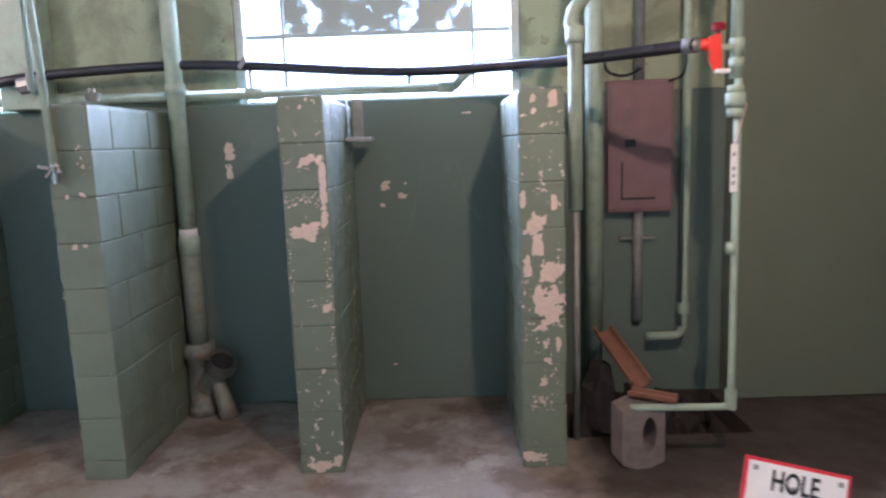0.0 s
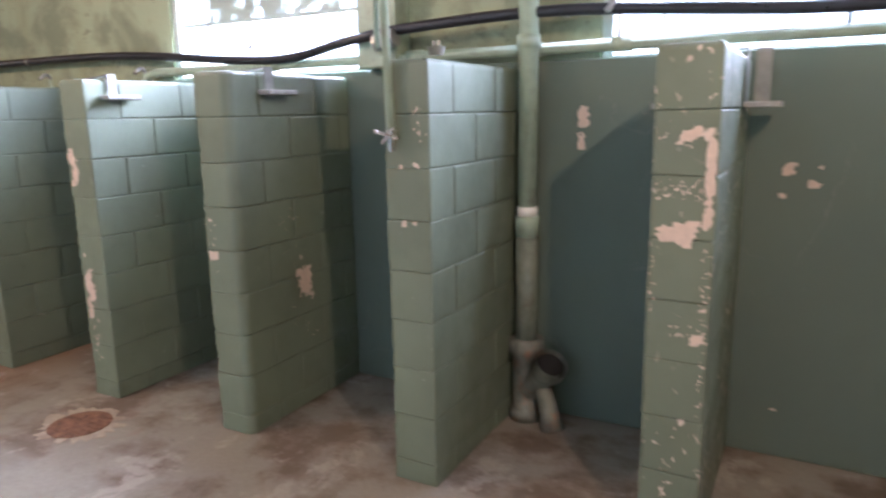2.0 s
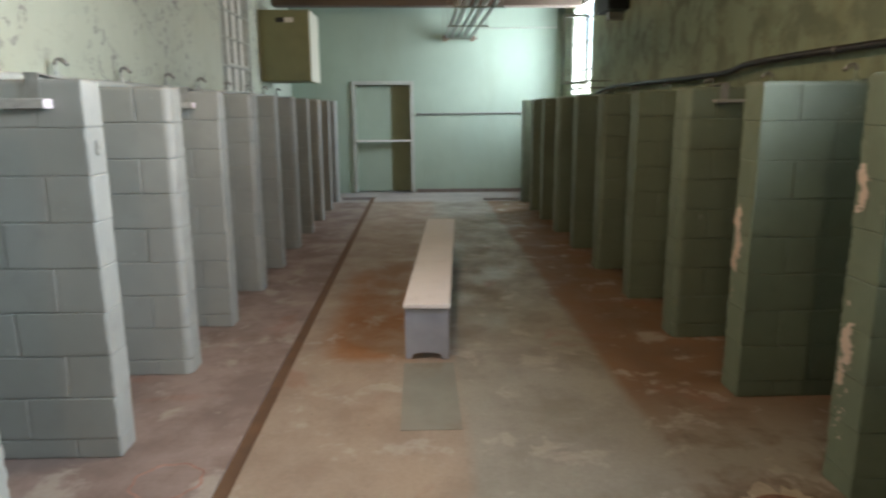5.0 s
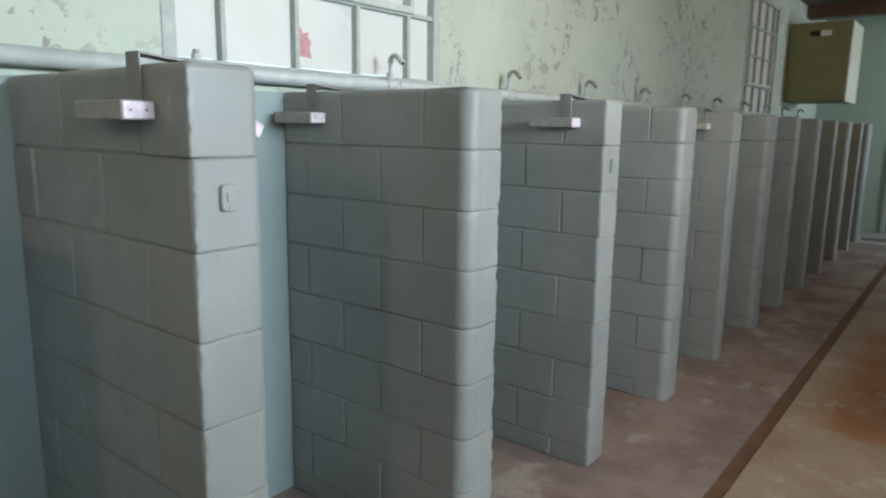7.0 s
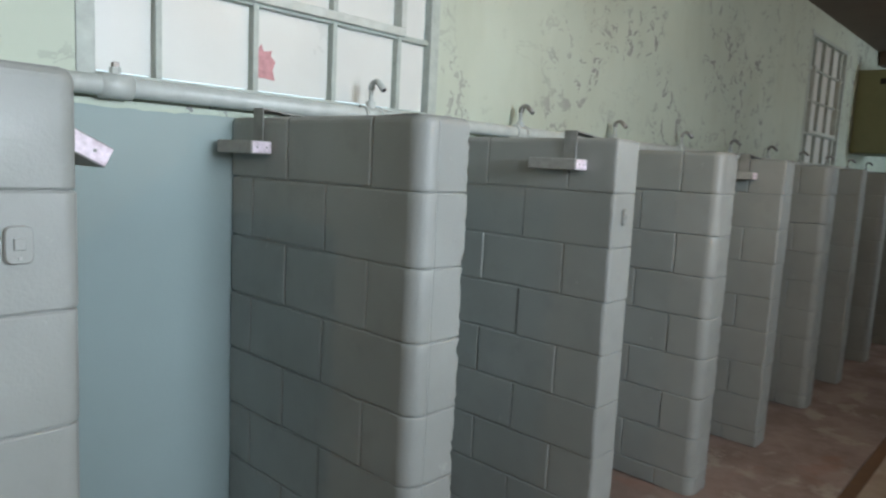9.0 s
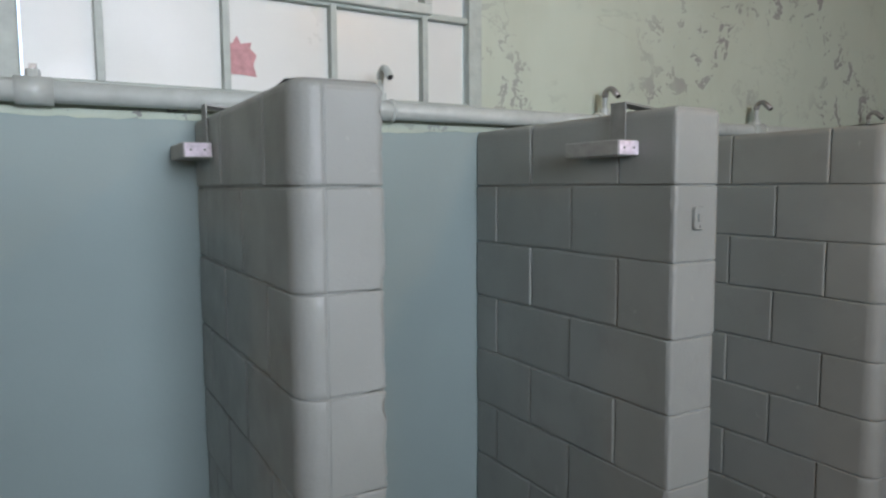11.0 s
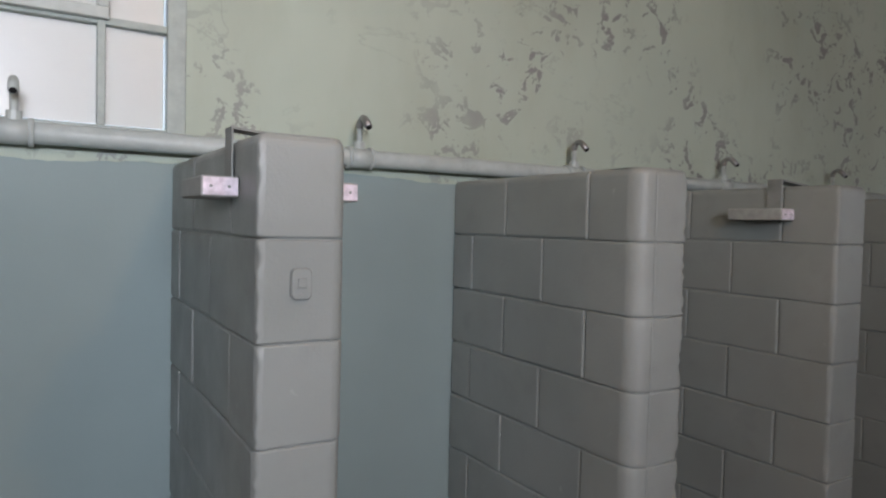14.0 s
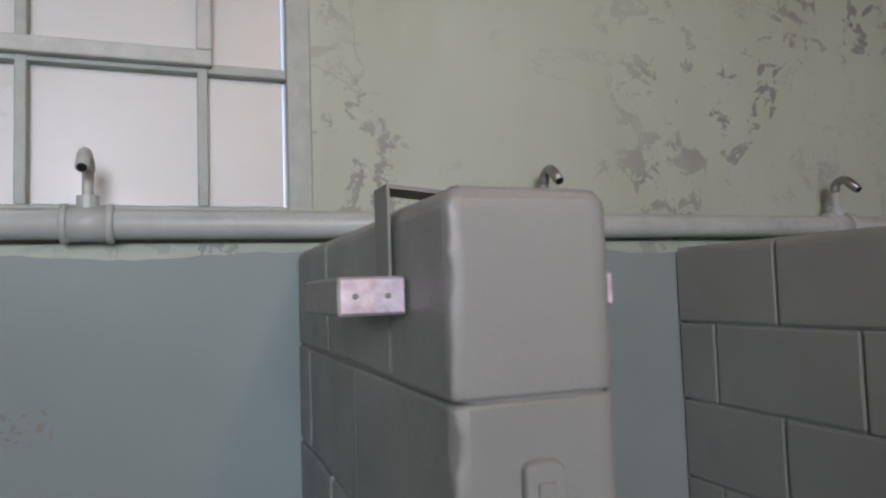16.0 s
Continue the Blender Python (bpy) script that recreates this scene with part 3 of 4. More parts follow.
def flake(w, h, seed, loose=0.0):
    """Ragged patches where the paint has come off, within w by h, in the xz plane; loose breaks them into specks."""
    cell = 0.0028
    nx, nz = max(3, int(w / cell)), max(3, int(h / cell))
    off = Vector((seed * 1.37, seed * 0.71, 3.1))
    bm, grid, cells = bmesh.new(), {}, set()

    def corner(i, k):
        if (i, k) not in grid:
            grid[i, k] = bm.verts.new(((i - nx / 2) * cell, 0, (k - nz / 2) * cell))
        return grid[i, k]

    for i in range(nx):
        for k in range(nz):
            u, v = (2 * i + 1) / nx - 1, (2 * k + 1) / nz - 1
            p = Vector((i * cell, 0, k * cell))
            r = max(abs(u), abs(v)) * 0.5 + math.hypot(u, v) * 0.5
            d = 1.0 - r + 0.75 * noise.noise(p * 22 + off) + 0.5 * noise.noise(p * 70 + off)
            if loose:
                d = (0.5 - r * 0.5) * 0.5 + 1.1 * noise.noise(p * 95 + off) + 0.4 * noise.noise(p * 40 + off) - loose - 0.12
            if d > 0.22:
                cells.add((i, k))
    if not loose:
        # the one patch that hangs together
        rest, cells = set(cells), set()
        while rest:
            todo, piece = [rest.pop()], set()
            while todo:
                i, k = todo.pop()
                piece.add((i, k))
                near = rest & {(i + 1, k), (i - 1, k), (i, k + 1), (i, k - 1)}
                rest -= near
                todo += near
            if len(piece) > len(cells):
                cells = piece
    for i, k in sorted(cells or {(nx // 2, nz // 2), (nx // 2 + 1, nz // 2)}):
        bm.faces.new((corner(i, k), corner(i + 1, k), corner(i + 1, k + 1), corner(i, k + 1)))
    bmesh.ops.smooth_vert(bm, verts=bm.verts, factor=0.5, use_axis_x=True, use_axis_z=True)
    r = bmesh.ops.extrude_face_region(bm, geom=bm.faces[:])
    bmesh.ops.translate(bm, vec=(0, -0.0012, 0), verts=[g for g in r["geom"] if isinstance(g, bmesh.types.BMVert)])
    return bm


def chips_on(wall, spots, seed):
    for i, (dx, z, w, h, loose) in enumerate(spots):
        c = part("paint_chip", flake(w, h, seed + i * 3, loose), M_CREAM, wall)
        tagged(c, "specks of bare cream primer" if loose else "bare cream primer where paint flaked off", kind="stuff" if loose else "")
        c.matrix_basis = pose(dx, -0.0025, z)


chips_on(NORTH[0], [(-0.035, 1.67, 0.03, 0.05, 0), (0.05, 1.67, 0.06, 0.08, 0), (-0.01, 1.28, 0.07, 0.04, 0.1), (0.052, 1.22, 0.03, 0.08, 0), (-0.085, 1.24, 0.03, 0.10, 0),
                  (-0.045, 1.13, 0.13, 0.12, 0), (-0.025, 1.04, 0.06, 0.10, 0), (-0.07, 0.93, 0.045, 0.14, 0), (0.04, 0.92, 0.12, 0.11, 0), (0.027, 0.77, 0.16, 0.25, 0),
                  (0.01, 0.58, 0.045, 0.08, 0), (0.065, 0.575, 0.03, 0.09, 0), (0.005, 0.515, 0.07, 0.05, 0), (0.0, 0.40, 0.05, 0.09, 0), (-0.01, 0.31, 0.11, 0.08, 0.05),
                  (-0.055, 0.045, 0.13, 0.07, 0), (-0.06, 0.75, 0.07, 0.4, 0.35), (0.03, 0.45, 0.12, 0.3, 0.4), (-0.03, 1.45, 0.13, 0.3, 0.5)], 100)
chips_on(NORTH[1], [(0.0, 1.67, 0.045, 0.04, 0), (0.015, 1.44, 0.10, 0.06, 0), (-0.075, 1.43, 0.03, 0.03, 0), (0.08, 1.29, 0.035, 0.40, 0), (-0.015, 1.13, 0.16, 0.09, 0),
                  (0.06, 0.78, 0.055, 0.055, 0), (0.082, 0.92, 0.035, 0.34, 0.1), (0.085, 0.68, 0.03, 0.25, 0.2), (-0.01, 1.27, 0.16, 0.07, 0.15), (-0.085, 0.97, 0.03, 0.28, 0.15),
                  (0.01, 0.83, 0.09, 0.08, 0.15), (0.0, 0.035, 0.16, 0.06, 0), (0.07, 0.06, 0.05, 0.06, 0)], 200)
chips_on(NORTH[2], [(-0.03, 1.32, 0.03, 0.03, 0), (0.04, 1.33, 0.05, 0.04, 0), (-0.02, 1.10, 0.026, 0.03, 0), (0.03, 1.10, 0.026, 0.03, 0), (0.06, 1.48, 0.06, 0.16, 0.3)], 300)
chips_on(NORTH[3], [(-0.06, 0.88, 0.08, 0.06, 0), (-0.06, 1.05, 0.03, 0.03, 0), (-0.06, 0.95, 0.07, 0.3, 0.35)], 400)
chips_on(NORTH[4], [(-0.05, 1.27, 0.085, 0.20, 0), (-0.03, 0.63, 0.09, 0.20, 0), (-0.05, 0.50, 0.07, 0.12, 0), (-0.05, 0.8, 0.03, 0.04, 0), (-0.03, 0.35, 0.08, 0.3, 0.3)], 500)
chips_on(NORTH[5], [(-0.05, 0.98, 0.09, 0.24, 0), (-0.03, 0.83, 0.11, 0.18, 0), (-0.05, 0.73, 0.09, 0.09, 0), (-0.05, 0.6, 0.07, 0.2, 0.3)], 600)
BACK_CHIPS = ((-2.19, 0.68, 0.14, 0.10), (-2.10, 0.62, 0.05, 0.12), (-1.23, 1.50, 0.05, 0.10), (-1.24, 1.38, 0.04, 0.07), (-0.36, 1.27, 0.045, 0.045), (-0.26, 1.21, 0.05, 0.03), (-0.25, 1.28, 0.03, 0.03),
              (-0.35, 0.22, 0.035, 0.02), (-0.38, 1.16, 0.03, 0.02), (0.1, 1.66, 0.06, 0.012))
for y, z, w, h, loose in ((2.95, 0.66, 0.14, 0.20, 0), (2.93, 0.80, 0.05, 0.04, 0), (2.85, 0.95, 0.3, 0.5, 0.5), (2.95, 0.45, 0.3, 0.3, 0.55)):
    c = part("paint_chip", flake(w, h, int(y * 100 + z * 10), loose), M_CREAM, NORTH[3])
    tagged(c, "specks of bare cream primer" if loose else "bare cream primer where paint flaked off", kind="stuff" if loose else "")
    c.matrix_basis = pose(0.102, y - 2.50, z, 0, 0, 90)
for x, z, w, h in BACK_CHIPS:
    c = part("paint_chip", flake(w * 1.25, h * 1.25, int(abs(x) * 100 + z * 100)), M_CREAM, wall_low, "pale flaked spot")
    c.matrix_basis = pose(x, 3.3985, z)


smudge = part("smudge", flake(0.11, 0.08, 77, 0.02), M_STRAP, wall_south_low)
tagged(smudge, "grey scuff marks", kind="stuff")
smudge.matrix_basis = pose(-3.500, -1.5888, 1.389, 0, 0, 180)


# ---- soap shelves hung over the partitions ----
def soap_shelf(x, south, off, z=1.596, reach=0.075, droop=0):
    thick = 0.182 if south else 0.20
    y, s = (-0.655, -1) if south else (2.50, 1)
    t = thing("soap_shelf", "flat metal strap with a worn bar hung over a block partition", "shelf", (x, y, 0), group="soap shelves over the partitions")
    a, b = off, off + 0.058
    lo, hi = min(a * s, b * s), max(a * s, b * s)
    e = thick / 2 + 0.004
    bm = bmesh.new()
    ends = [[bm.verts.new((q, y, h)) for q, h in ((e + 0.004, H + 0.020), (e + 0.004, H + 0.025), (-e - 0.004, H + 0.007), (-e - 0.004, H + 0.002))] for y in (lo, hi)]
    for q in range(4):
        bm.faces.new((ends[0][q], ends[0][(q + 1) % 4], ends[1][(q + 1) % 4], ends[1][q]))
    bm.faces.new(ends[0])
    bm.faces.new(ends[1])
    part("strap", bm, M_STRAP, t)
    part("strap", box(e, e + 0.004, lo, hi, z + 0.01, H + 0.022, 0.001, 1), M_STRAP, t)
    part("strap", box(-e - 0.004, -e, lo, hi, z + 0.01, H + 0.004, 0.001, 1), M_STRAP, t)
    if reach > 0.1:
        part("hanging_plate", box(e + 0.03, e + 0.085, (lo + hi) / 2, (lo + hi) / 2 + 0.005, z + 0.03, H + 0.02, 0.001, 1), M_STRAP, t)
    for side in (1, -1):
        long = reach + (0.04 if droop and side < 0 else 0)
        x0, x1 = sorted((side * (e - 0.002), side * (e - 0.002 + long)))
        y0, y1 = sorted(((a - 0.045) * s, (b + (0.11 if south else 0.09)) * s))
        bar = part("bar", box(x0, x1, y0, y1, z if south else z + 0.02, z + 0.042, 0.004), M_BAR, t)
        f = (a - 0.045) * s
        f0, f1 = sorted((f, f - 0.003 * s))
        part("bar_end", box(x0 + 0.003, x1 - 0.003, f0, f1, z + (0.003 if south else 0.022), z + 0.039, 0.001, 1), M_PINK if south else M_BAR, bar, "pinkish flaking bar end" if south else "dull bar end")
        for q in (0.28, 0.75) if south else ():
            c = x0 + (x1 - x0) * q
            part("screw", tube([(c, f - 0.0025 * s, z + 0.021), (c, f - 0.0050 * s, z + 0.021)], 0.0035, 6), M_STRAP, bar)
        if droop and side < 0:
            # a loose bar sags away from the partition
            hinge = (-e - 0.005, 0, z + 0.042)
            bar.matrix_basis = pose(*hinge, 0, -droop, 0) @ pose(*hinge).inverted()
    return t


for i, off in ((1, 0.17), (2, 0.73), (3, 0.17), (5, 0.20)):
    soap_shelf(S_X[i], 1, off, droop=27 if i == 1 else 0)
soap_shelf(N_X[1], 0, 0.64, 1.50, 0.13)
for i, off in ((3, 0.24), (4, 0.13), (6, 0.22)):
    soap_shelf(N_X[i], 0, off)


# ---- shower pipes and heads ----
def gooseneck(x, y, z, toward, mat, parent_label, mat_neck):
    """A shower outlet: a riser from the pipe and a bent spout toward the stall."""
    t = thing("shower_outlet", parent_label, "shower outlet", (x, y, z), group="shower outlets on the wall pipes")
    part("tee", tube([(-0.045, 0, 0), (0.045, 0, 0)], 0.035, 16), mat, t, smooth=True)
    for x0 in (-0.047, 0.033):
        part("rim", tube([(x0, 0, 0), (x0 + 0.002, 0, 0), (x0 + 0.012, 0, 0), (x0 + 0.014, 0, 0)], [0.036, 0.0395, 0.0395, 0.036], 16), mat, t, smooth=True)
    part("collar", tube([(0, 0, 0.03), (0, 0, 0.055)], 0.02, 12), mat, t)
    part("riser", tube([(0, 0, 0.035), (0, 0, 0.105)], 0.0105, 10), mat, t, smooth=True)
    pts = [Vector((0, 0, 0.100))] + arc((0, toward * 0.027, 0.107), 0.027, 180, 40, (0, toward, 0), (0, 0, 1), 7)
    pts.append(pts[-1] + Vector((0, toward * 0.028, -0.026)))
    part("spout", tube(pts, [0.0105, 0.0135, 0.013, 0.0115, 0.011, 0.011, 0.0115, 0.013, 0.0125], 12), mat_neck, t, smooth=True)
    # black disc paints the shade inside the spout's closed end
    part("bore", tube([pts[-1], pts[-1] + Vector((0, toward * 0.0015, -0.0014))], 0.009, 10), M_BLACK, t, "black disc for the shade in the mouth")
    return t


Y_PS = -1.548
spipe = thing("water_pipe", "pale painted water pipe along the top of the stalls", "pipe", (0, Y_PS, 1.773))
part("pipe", tube([(-13.9, 0, 0), (2.6, 0, 0)], 0.030, 16), M_PIPE_S, spipe, smooth=True)
for i in range(1, 12):
    x = (S_X[i] + S_X[i + 1]) / 2
    if i == 1:
        t = thing("pipe_tee", "pale painted pipe tee with a plugged outlet", "pipe fitting", (x, Y_PS, 1.773))
        part("tee", tube([(-0.045, 0, 0), (0.045, 0, 0)], 0.038, 16), M_PIPE_S, t, smooth=True)
        part("plug", tube([(0, 0, 0.02), (0, 0, 0.055)], 0.018, 8), M_PIPE_S, t)
        part("plug_head", box(-0.009, 0.009, -0.009, 0.009, 0.05, 0.07, 0.002), M_STEEL, t)
    else:
        gooseneck(x, Y_PS, 1.773, 1, M_PIPE_S, "small shower outlet with a bent spout on the wall pipe", M_PIPE_S if i < 3 else M_STEEL)

# ragged edge of the upper wall's mint paint above the stall plaster
rnd = random.Random(12)
bm = bmesh.new()
prev = None
for i in range(560):
    x = -13.8 + 0.025 * i
    drop = 0.010 + 0.022 * max(0.0, noise.noise(Vector((x * 2.3, 0, 0))) + 0.25) + rnd.uniform(0, 0.006)
    row = [bm.verts.new((x, y, z)) for y, z in ((-1.592, 1.7365), (-1.5875, 1.7365), (-1.5875, 1.734 - drop), (-1.592, 1.734 - drop))]
    if prev:
        for q in range(4):
            bm.faces.new((prev[q], prev[(q + 1) % 4], row[(q + 1) % 4], row[q]))
    prev = row
structure("trim", bm, M_SUP, "ragged mint paint edge along the stall wall", "paint edge")

# ---- valve plates on the partition fronts ----
for i in (1, 3):
    t = thing("cover_plate", "small rounded cover plate painted over on a partition end", "cover plate", (S_X[i] + 0.005, -0.655, 1.43), group="painted cover plates")
    bm = bmesh.new()
    ring = []
    for cx, cz, q0 in ((0.009, 0.019, 0), (-0.009, 0.019, 90), (-0.009, -0.019, 180), (0.009, -0.019, 270)):
        ring += [(cx + 0.012 * math.cos(radians(q0 + 15 * q)), cz + 0.012 * math.sin(radians(q0 + 15 * q))) for q in range(7)]
    low = [bm.verts.new((p, -0.004, q)) for p, q in ring]
    mid = [bm.verts.new((p, 0.007, q)) for p, q in ring]
    top = [bm.verts.new((p * 0.9, 0.010, q * 0.93)) for p, q in ring]
    for s, e in ((low, mid), (mid, top)):
        for q in range(len(ring)):
            bm.faces.new((s[q], s[(q + 1) % len(ring)], e[(q + 1) % len(ring)], e[q]))
    bm.faces.new(top)
    part("plate", bm, M_S, t)
    part("button", box(-0.009, 0.009, 0.009, 0.014, -0.008, 0.012, 0.002), M_S, t)
    part("screw", tube([(0, 0.007, -0.021), (0, 0.012, -0.021)], 0.003, 8), M_STEEL, t)

# ---- bench ----
bench = thing("bench", "long low bench with white board and grey sides", "bench", (-5.205, 0.78, 0), 180 - 3.4)
BL = 3.38
part("seat", box(0, BL, -0.15, 0.15, 0.345, 0.378, 0.006), M_BENCH, bench, "white painted bench board")
for a in (0.03, BL / 2, BL - 0.06):
    bm = bmesh.new()
    prof = [(-0.14, 0.0), (-0.10, 0.0)] + [(-0.10 + 0.2 * (0.5 - 0.5 * math.cos(q)), 0.045 * math.sin(q) ** 0.5) for q in (math.pi * i / 8 for i in range(1, 8))] + [(0.10, 0.0), (0.14, 0.0), (0.14, 0.345), (-0.14, 0.345)]
    f = bm.faces.new([bm.verts.new((a, y, z)) for y, z in prof])
    r = bmesh.ops.extrude_face_region(bm, geom=[f])
    bmesh.ops.translate(bm, vec=(0.03, 0, 0), verts=[g for g in r["geom"] if isinstance(g, bmesh.types.BMVert)])
    part("end_panel", bm, M_BGREY, bench, "grey end panel with an arched foot")
for s in (-1, 1):
    y0, y1 = sorted((s * 0.118, s * 0.138))
    part("apron", box(0.06, BL - 0.06, y0, y1, 0.22, 0.345, 0.003), M_BGREY, bench)

# ---- drain covers and floor marks ----
drain = thing("drain_cover", "round rusted drain cover set in cracked concrete", "drain cover", (-3.44, 2.2, 0))
bm = bmesh.new()
bmesh.ops.create_circle(bm, cap_ends=True, segments=32, radius=0.15)
r = bmesh.ops.extrude_face_region(bm, geom=bm.faces[:])
bmesh.ops.translate(bm, vec=(0, 0, 0.006), verts=[g for g in r["geom"] if isinstance(g, bmesh.types.BMVert)])
part("lid", bm, M_RUST, drain)
for i in range(7):
    y = -0.105 + 0.035 * i
    w = math.sqrt(0.14 ** 2 - y * y)
    part("rib", box(-w, w, y - 0.006, y + 0.006, 0.006, 0.011, 0.002, 1), M_RUST, drain)
b = blob(0.52, 0.42, 31, 44, 0.2)
bmesh.ops.rotate(b, cent=(0, 0, 0), matrix=Euler((radians(-90), 0, 0)).to_matrix(), verts=b.verts)
bmesh.ops.translate(b, vec=(0, 0, 0.001), verts=b.verts)
part("surround", b, plain("pale_cement", (0.42, 0.36, 0.28), 0.8, var=0.25, dirt=(0.27, 0.2, 0.15)), drain, "pale cement surround")
mark = tagged(part("floor_patch", box(-5.16, -4.24, 0.635, 0.95, 0.0, 0.002), plain("grey_floor_patch", (0.25, 0.25, 0.21), 0.6, var=0.2, scale=5, dirt=(0.2, 0.17, 0.13))), "grey unworn strip of floor paint before the bench", "floor patch", kind="structure")

bm = bmesh.new()
rows = []
for i in range(40):
    q, k = 2 * math.pi * i / 40, 1 + 0.05 * math.sin(5 * i)
    rows.append([bm.verts.new((math.cos(q) * r * k, math.sin(q) * r * k, z)) for r, z in ((0.155, 0.0), (0.155, 0.0015), (0.142, 0.0015), (0.142, 0.0))])
for i in range(40):
    for q in range(4):
        bm.faces.new((rows[i][q], rows[(i + 1) % 40][q], rows[(i + 1) % 40][(q + 1) % 4], rows[i][(q + 1) % 4]))
ring = tagged(part("floor_ring", bm, plain("reddish_cement", (0.36, 0.22, 0.18), 0.8, var=0.4, scale=12)), "faint reddish ring of an old drain", "floor mark", kind="structure")
ring.matrix_basis = pose(-3.81, -0.37, 0)

# ---- far end: cabinet, conduits, lamp, rail ----
cab = thing("wall_cabinet", "olive green steel cabinet hung high on the wall", "cabinet", (-12.15, -1.62, 2.0))
bm = bmesh.new()
add_box(bm, -0.45, 0.43, 0, 0.74, 0, 1.03)
part("body", bm, M_CAB, cab)
part("side_panel", box(-0.45, 0.44, 0.741, 0.753, -0.005, 1.03, 0.003), M_CABEDGE, cab, "pale cabinet side")
part("door", box(0.431, 0.447, 0.01, 0.735, 0.01, 1.02, 0.004), M_CAB, cab)
part("slot", box(0.447, 0.449, 0.25, 0.38, 0.85, 0.92), M_BLACK, cab, "black slot")
part("slot_plate", box(0.447, 0.450, 0.38, 0.51, 0.85, 0.92), M_WHITE, cab, "white slot plate")
rack = thing("conduit_run", "bundle of grey conduits hung below the ceiling", "conduit", (0, 1.5, 2.86))
for i, dy in enumerate((-0.24, -0.14, -0.03, 0.09, 0.21)):
    part("conduit", tube([(X_W + 0.02, dy, 0.02 * (i % 2)), (2.9, dy, 0.02 * (i % 2))], 0.035 if i % 2 else 0.026, 10), M_STEEL, rack, smooth=True)
for x in (-13.85, -11.9, -9.9, -7.4, -4.9, -2.4, 0.1):
    h = part("hanger", box(x - 0.02, x + 0.02, -0.32, 0.32, -0.055, -0.035), M_IRON, rack)
    for dy in (-0.3, 0.3):
        part("rod", tube([(x, dy, -0.05), (x, dy, 0.539)], 0.006, 6), M_IRON, h)
for dy in (-0.26, 0.24):
    part("coupling", tube([(X_W + 0.03, dy, -0.02), (X_W + 0.15, dy, -0.02)], 0.05, 10), M_RUST, rack, "rusted coupling")
for x, y, z in BULBS:
    lamp = thing("ceiling_lamp", "bare warm bulb hung on a short stem from the ceiling", "lamp", (x, y, z), group="bulbs along the ceiling")
    part("rose", tube([(0, 0, Z_CEIL - z), (0, 0, Z_CEIL - z - 0.03)], [0.05, 0.04], 12), M_WHITE, lamp)
    part("stem", tube([(0, 0, Z_CEIL - z - 0.02), (0, 0, 0.10)], 0.008, 8), M_IRON, lamp)
    part("socket", tube([(0, 0, 0.11), (0, 0, 0.10), (0, 0, 0.03)], [0.018, 0.026, 0.026], 12), M_BLACK, lamp)
    bm = bmesh.new()
    bmesh.ops.create_uvsphere(bm, u_segments=14, v_segments=8, radius=0.035)
    part("bulb", bm, M_BULB, lamp, smooth=True)
rail = thing("wall_rail", "thin dark rail along the end wall", "rail", (X_W + 0.03, 0.72, 1.48))
part("bar", tube([(0, 0, 0), (0, 2.6, 0.02)], 0.014, 8), M_STRAP, rail)
part("end_knob", tube([(-0.03, 0, 0), (0.03, 0, 0)], 0.03, 10), M_STRAP, rail)
for y in (0.9, 1.8):
    part("bracket", tube([(-0.03, y, 0), (0, y, 0)], 0.008, 6), M_STRAP, rail)
vp = thing("corner_pipe", "pale green pipe upright in the corner", "pipe", (X_W + 0.06, 3.36, 0))
part("pipe", tube([(0, 0, 0), (0, 0, Z_CEIL)], 0.035, 12), M_PIPE, vp, smooth=True)
hp = thing("wall_pipe", "thin pale pipe high along the end wall", "pipe", (X_W + 0.03, 1.9, 3.02))
part("pipe", tube([(0, 0, 0), (0, 1.46, 0.02)], 0.012, 8), M_FRAME, hp)
spk = thing("wall_heater", "black metal box hung on the stained wall", "wall box", (-10.4, 3.45, 2.72))
part("body", box(-0.33, 0.33, -0.28, 0.0, 0.1, 0.55, 0.02), M_BLACK, spk)
part("bracket", box(-0.05, 0.05, -0.2, 0.0, 0.0, 0.1, 0.004), M_STEEL, spk)
bt = thing("bracket_shelf", "thin dark wire brackets on the wall", "bracket", (-11.6, 3.40, 1.86))
for z in (0.0, 0.09):
    part("wire", tube([(-0.3, 0, z), (-0.3, -0.35, z), (0.9, -0.35, z), (0.9, 0.02, z)], 0.009, 6), M_IRON, bt)

# ---- north wall: hose, pipes, drain stack ----
hose = thing("black_hose", "thick black hose strung along the wall", "hose", (0, 0, 0))
run = [(-11.2, 3.36, 1.80), (-10.2, 3.34, 1.86), (-8.4, 3.35, 1.86), (-7.0, 3.36, 1.87), (-6.5, 3.36, 1.92), (-5.4, 3.37, 1.935), (-4.3, 3.36, 1.92), (-3.06, 3.33, 1.83), (-2.45, 3.26, 1.89), (-2.1, 3.27, 1.93),
       (-1.3, 3.30, 1.955), (-0.28, 3.30, 1.885), (0.4, 3.0, 1.865), (0.80, 2.62, 1.855), (1.02, 2.42, 1.855)]
part("hose", tube(spline(run), 0.026, 12), M_HOSE, hose, smooth=True)
part("coupling", tube([(0.98, 2.452, 1.855), (1.045, 2.418, 1.855)], 0.031, 12), M_STEEL, hose, "metal hose coupling", smooth=True)
for x, y, z in ((-5.4, 3.40, 1.935), (-8.4, 3.40, 1.86), (-1.3, 3.38, 1.955)):
    part("tie", tube([(x - 0.008, y - 0.035, z), (x + 0.008, y - 0.035, z)], 0.029, 10), M_STEEL, hose)
npipe = thing("supply_pipe", "green painted supply pipe under the windows", "pipe", (0, 3.36, 1.80))
